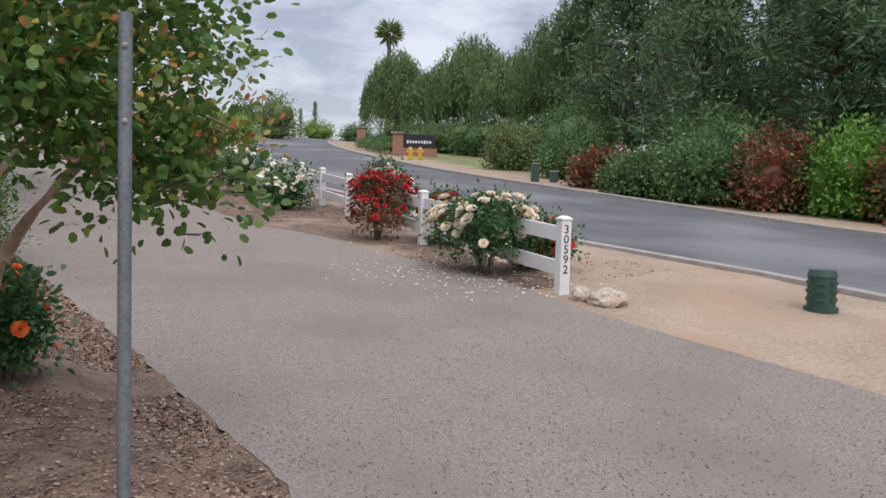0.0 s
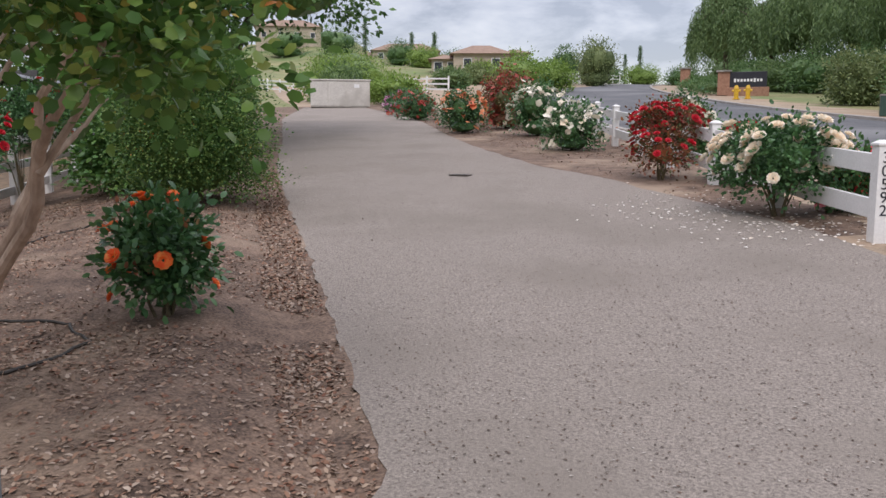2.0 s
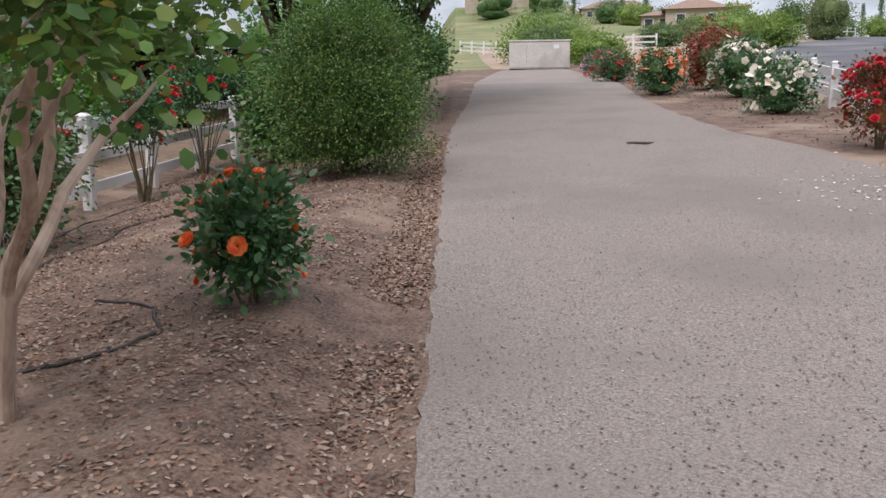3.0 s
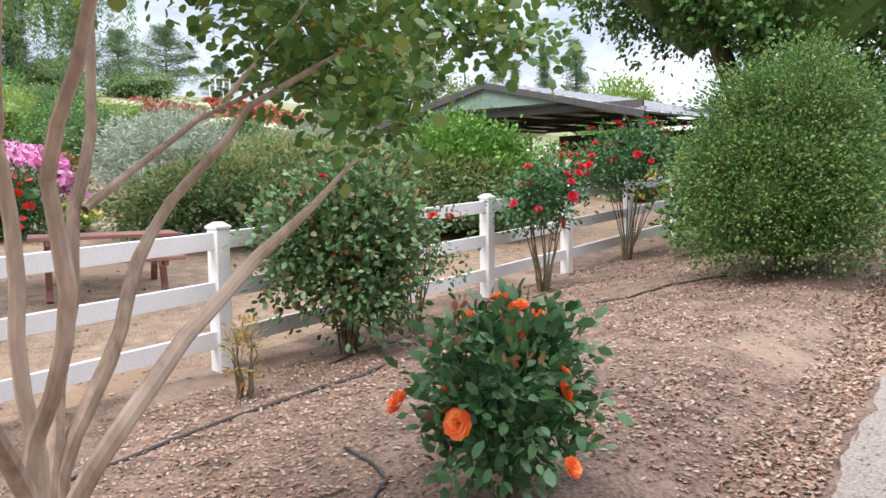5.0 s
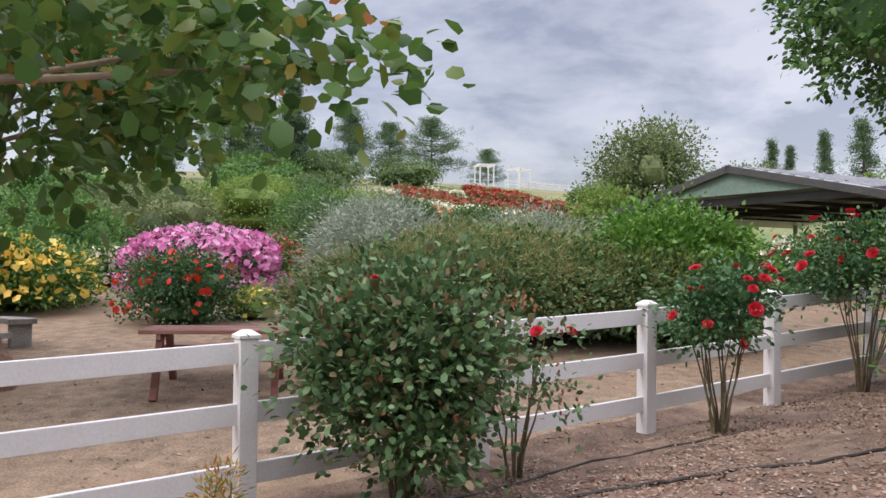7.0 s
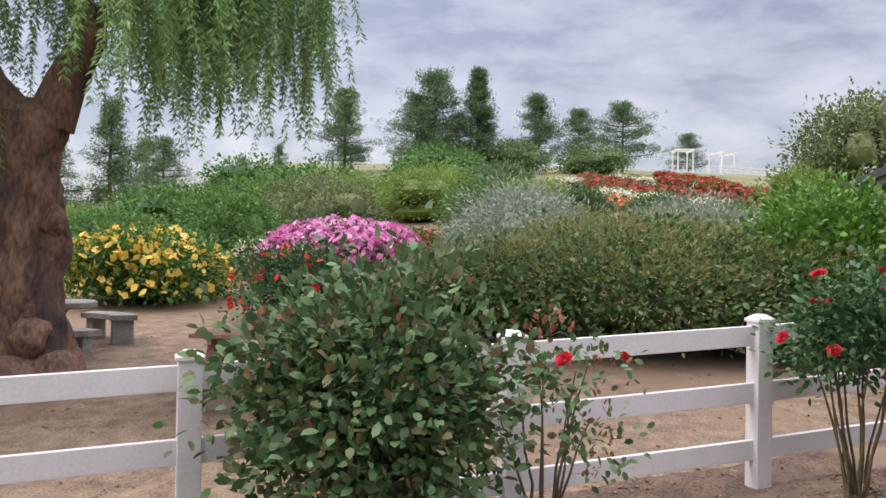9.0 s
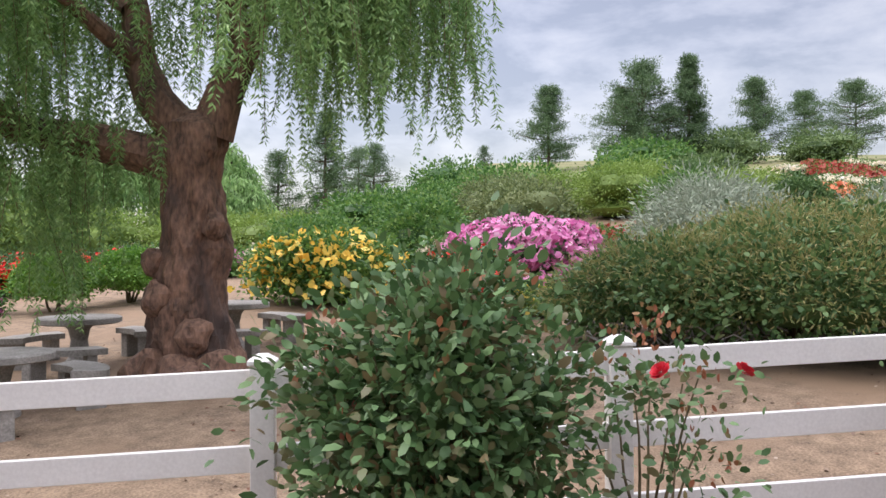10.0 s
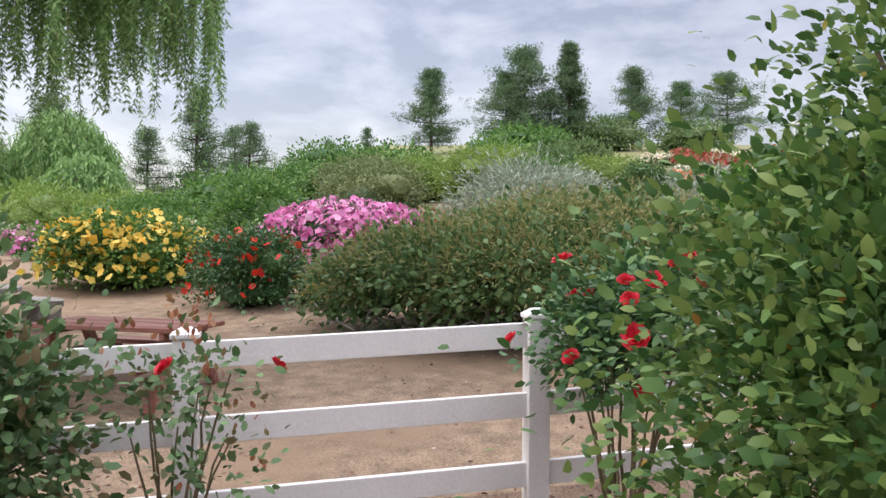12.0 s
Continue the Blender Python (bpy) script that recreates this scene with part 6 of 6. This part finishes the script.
for cx, cy, n, sp in ((.95, 11.6, 230, .7), (.15, 12.8, 90, .7), (1.7, 11.0, 60, .5)):
    for _ in range(n):
        x, y = cx + rs.normal(0, sp), cy + rs.normal(0, sp)
        u, v = to_uv(x, y)
        z = drive_z(u, v) + .02 if drive_left(u) < v < drive_right(u) else ground_z(u, v) + .012
        q.append((x, y, z))
tagged(part("fallen_petals", scatter("fallen_petals", CHIP, q, rs.normal(0, 1, (len(q), 3)) * (1, 1, .05), .05, 7, L_PETAL, spread=.1, up=.85), None), "white rose petals scattered on the driveway edge", "petals", kind="stuff")


q = []
for _ in range(7000):
    u, v = rs.uniform(-3, 13), -4.7 - 9 * rs.rand() ** 1.6
    x, y = to_xy(u, v)
    if noise.noise(Vector((x * .8, y * .8, 9))) + rs.uniform(-.3, .3) > 0:
        q.append((x, y, ground_z(u, v) + .004))
tagged(part("yard_litter", scatter("yard_litter", CHIP, q, rs.normal(0, 1, (len(q), 3)) * (1, 1, .12), .02 + .035 * rs.rand(len(q)), 8, L_LITTER, spread=.2, up=.8), None), "dry leaves and clods on the sandy yard", "litter", kind="stuff")


def hose(uvs, r, label):
    pts = []
    for a, b in zip(uvs, uvs[1:]):
        for k in range(12):
            s = k / 12
            u, v = a[0] + (b[0] - a[0]) * s, a[1] + (b[1] - a[1]) * s
            u, v = u + .04 * noise.noise(Vector((u * 2, v * 2, 1))), v + .05 * noise.noise(Vector((u * 2, v * 2, 8)))
            pts.append(((*to_xy(u, v), ground_z(u, v) + r * .8), r))
    tagged(part("drip_hose", tubes([pts], 6), M_HOSE), label, "hose")


hose([(6.9, -1.7), (5.6, -2.7), (4.6, -3.1), (3.0, -3.3), (0, -3.5), (-3, -3.4)], .012, "thin black drip irrigation hose on the mulch")
hose([(7.4, -3.6), (6.2, -3.95), (5.0, -4.0), (3.4, -3.9)], .010, "thin black drip irrigation hose by the fence")
hose([(1.6, -2.1), (1.3, -1.6), (.8, -1.45), (.3, -1.7), (.1, -2.3)], .010, "curved drip hose round the tree base")
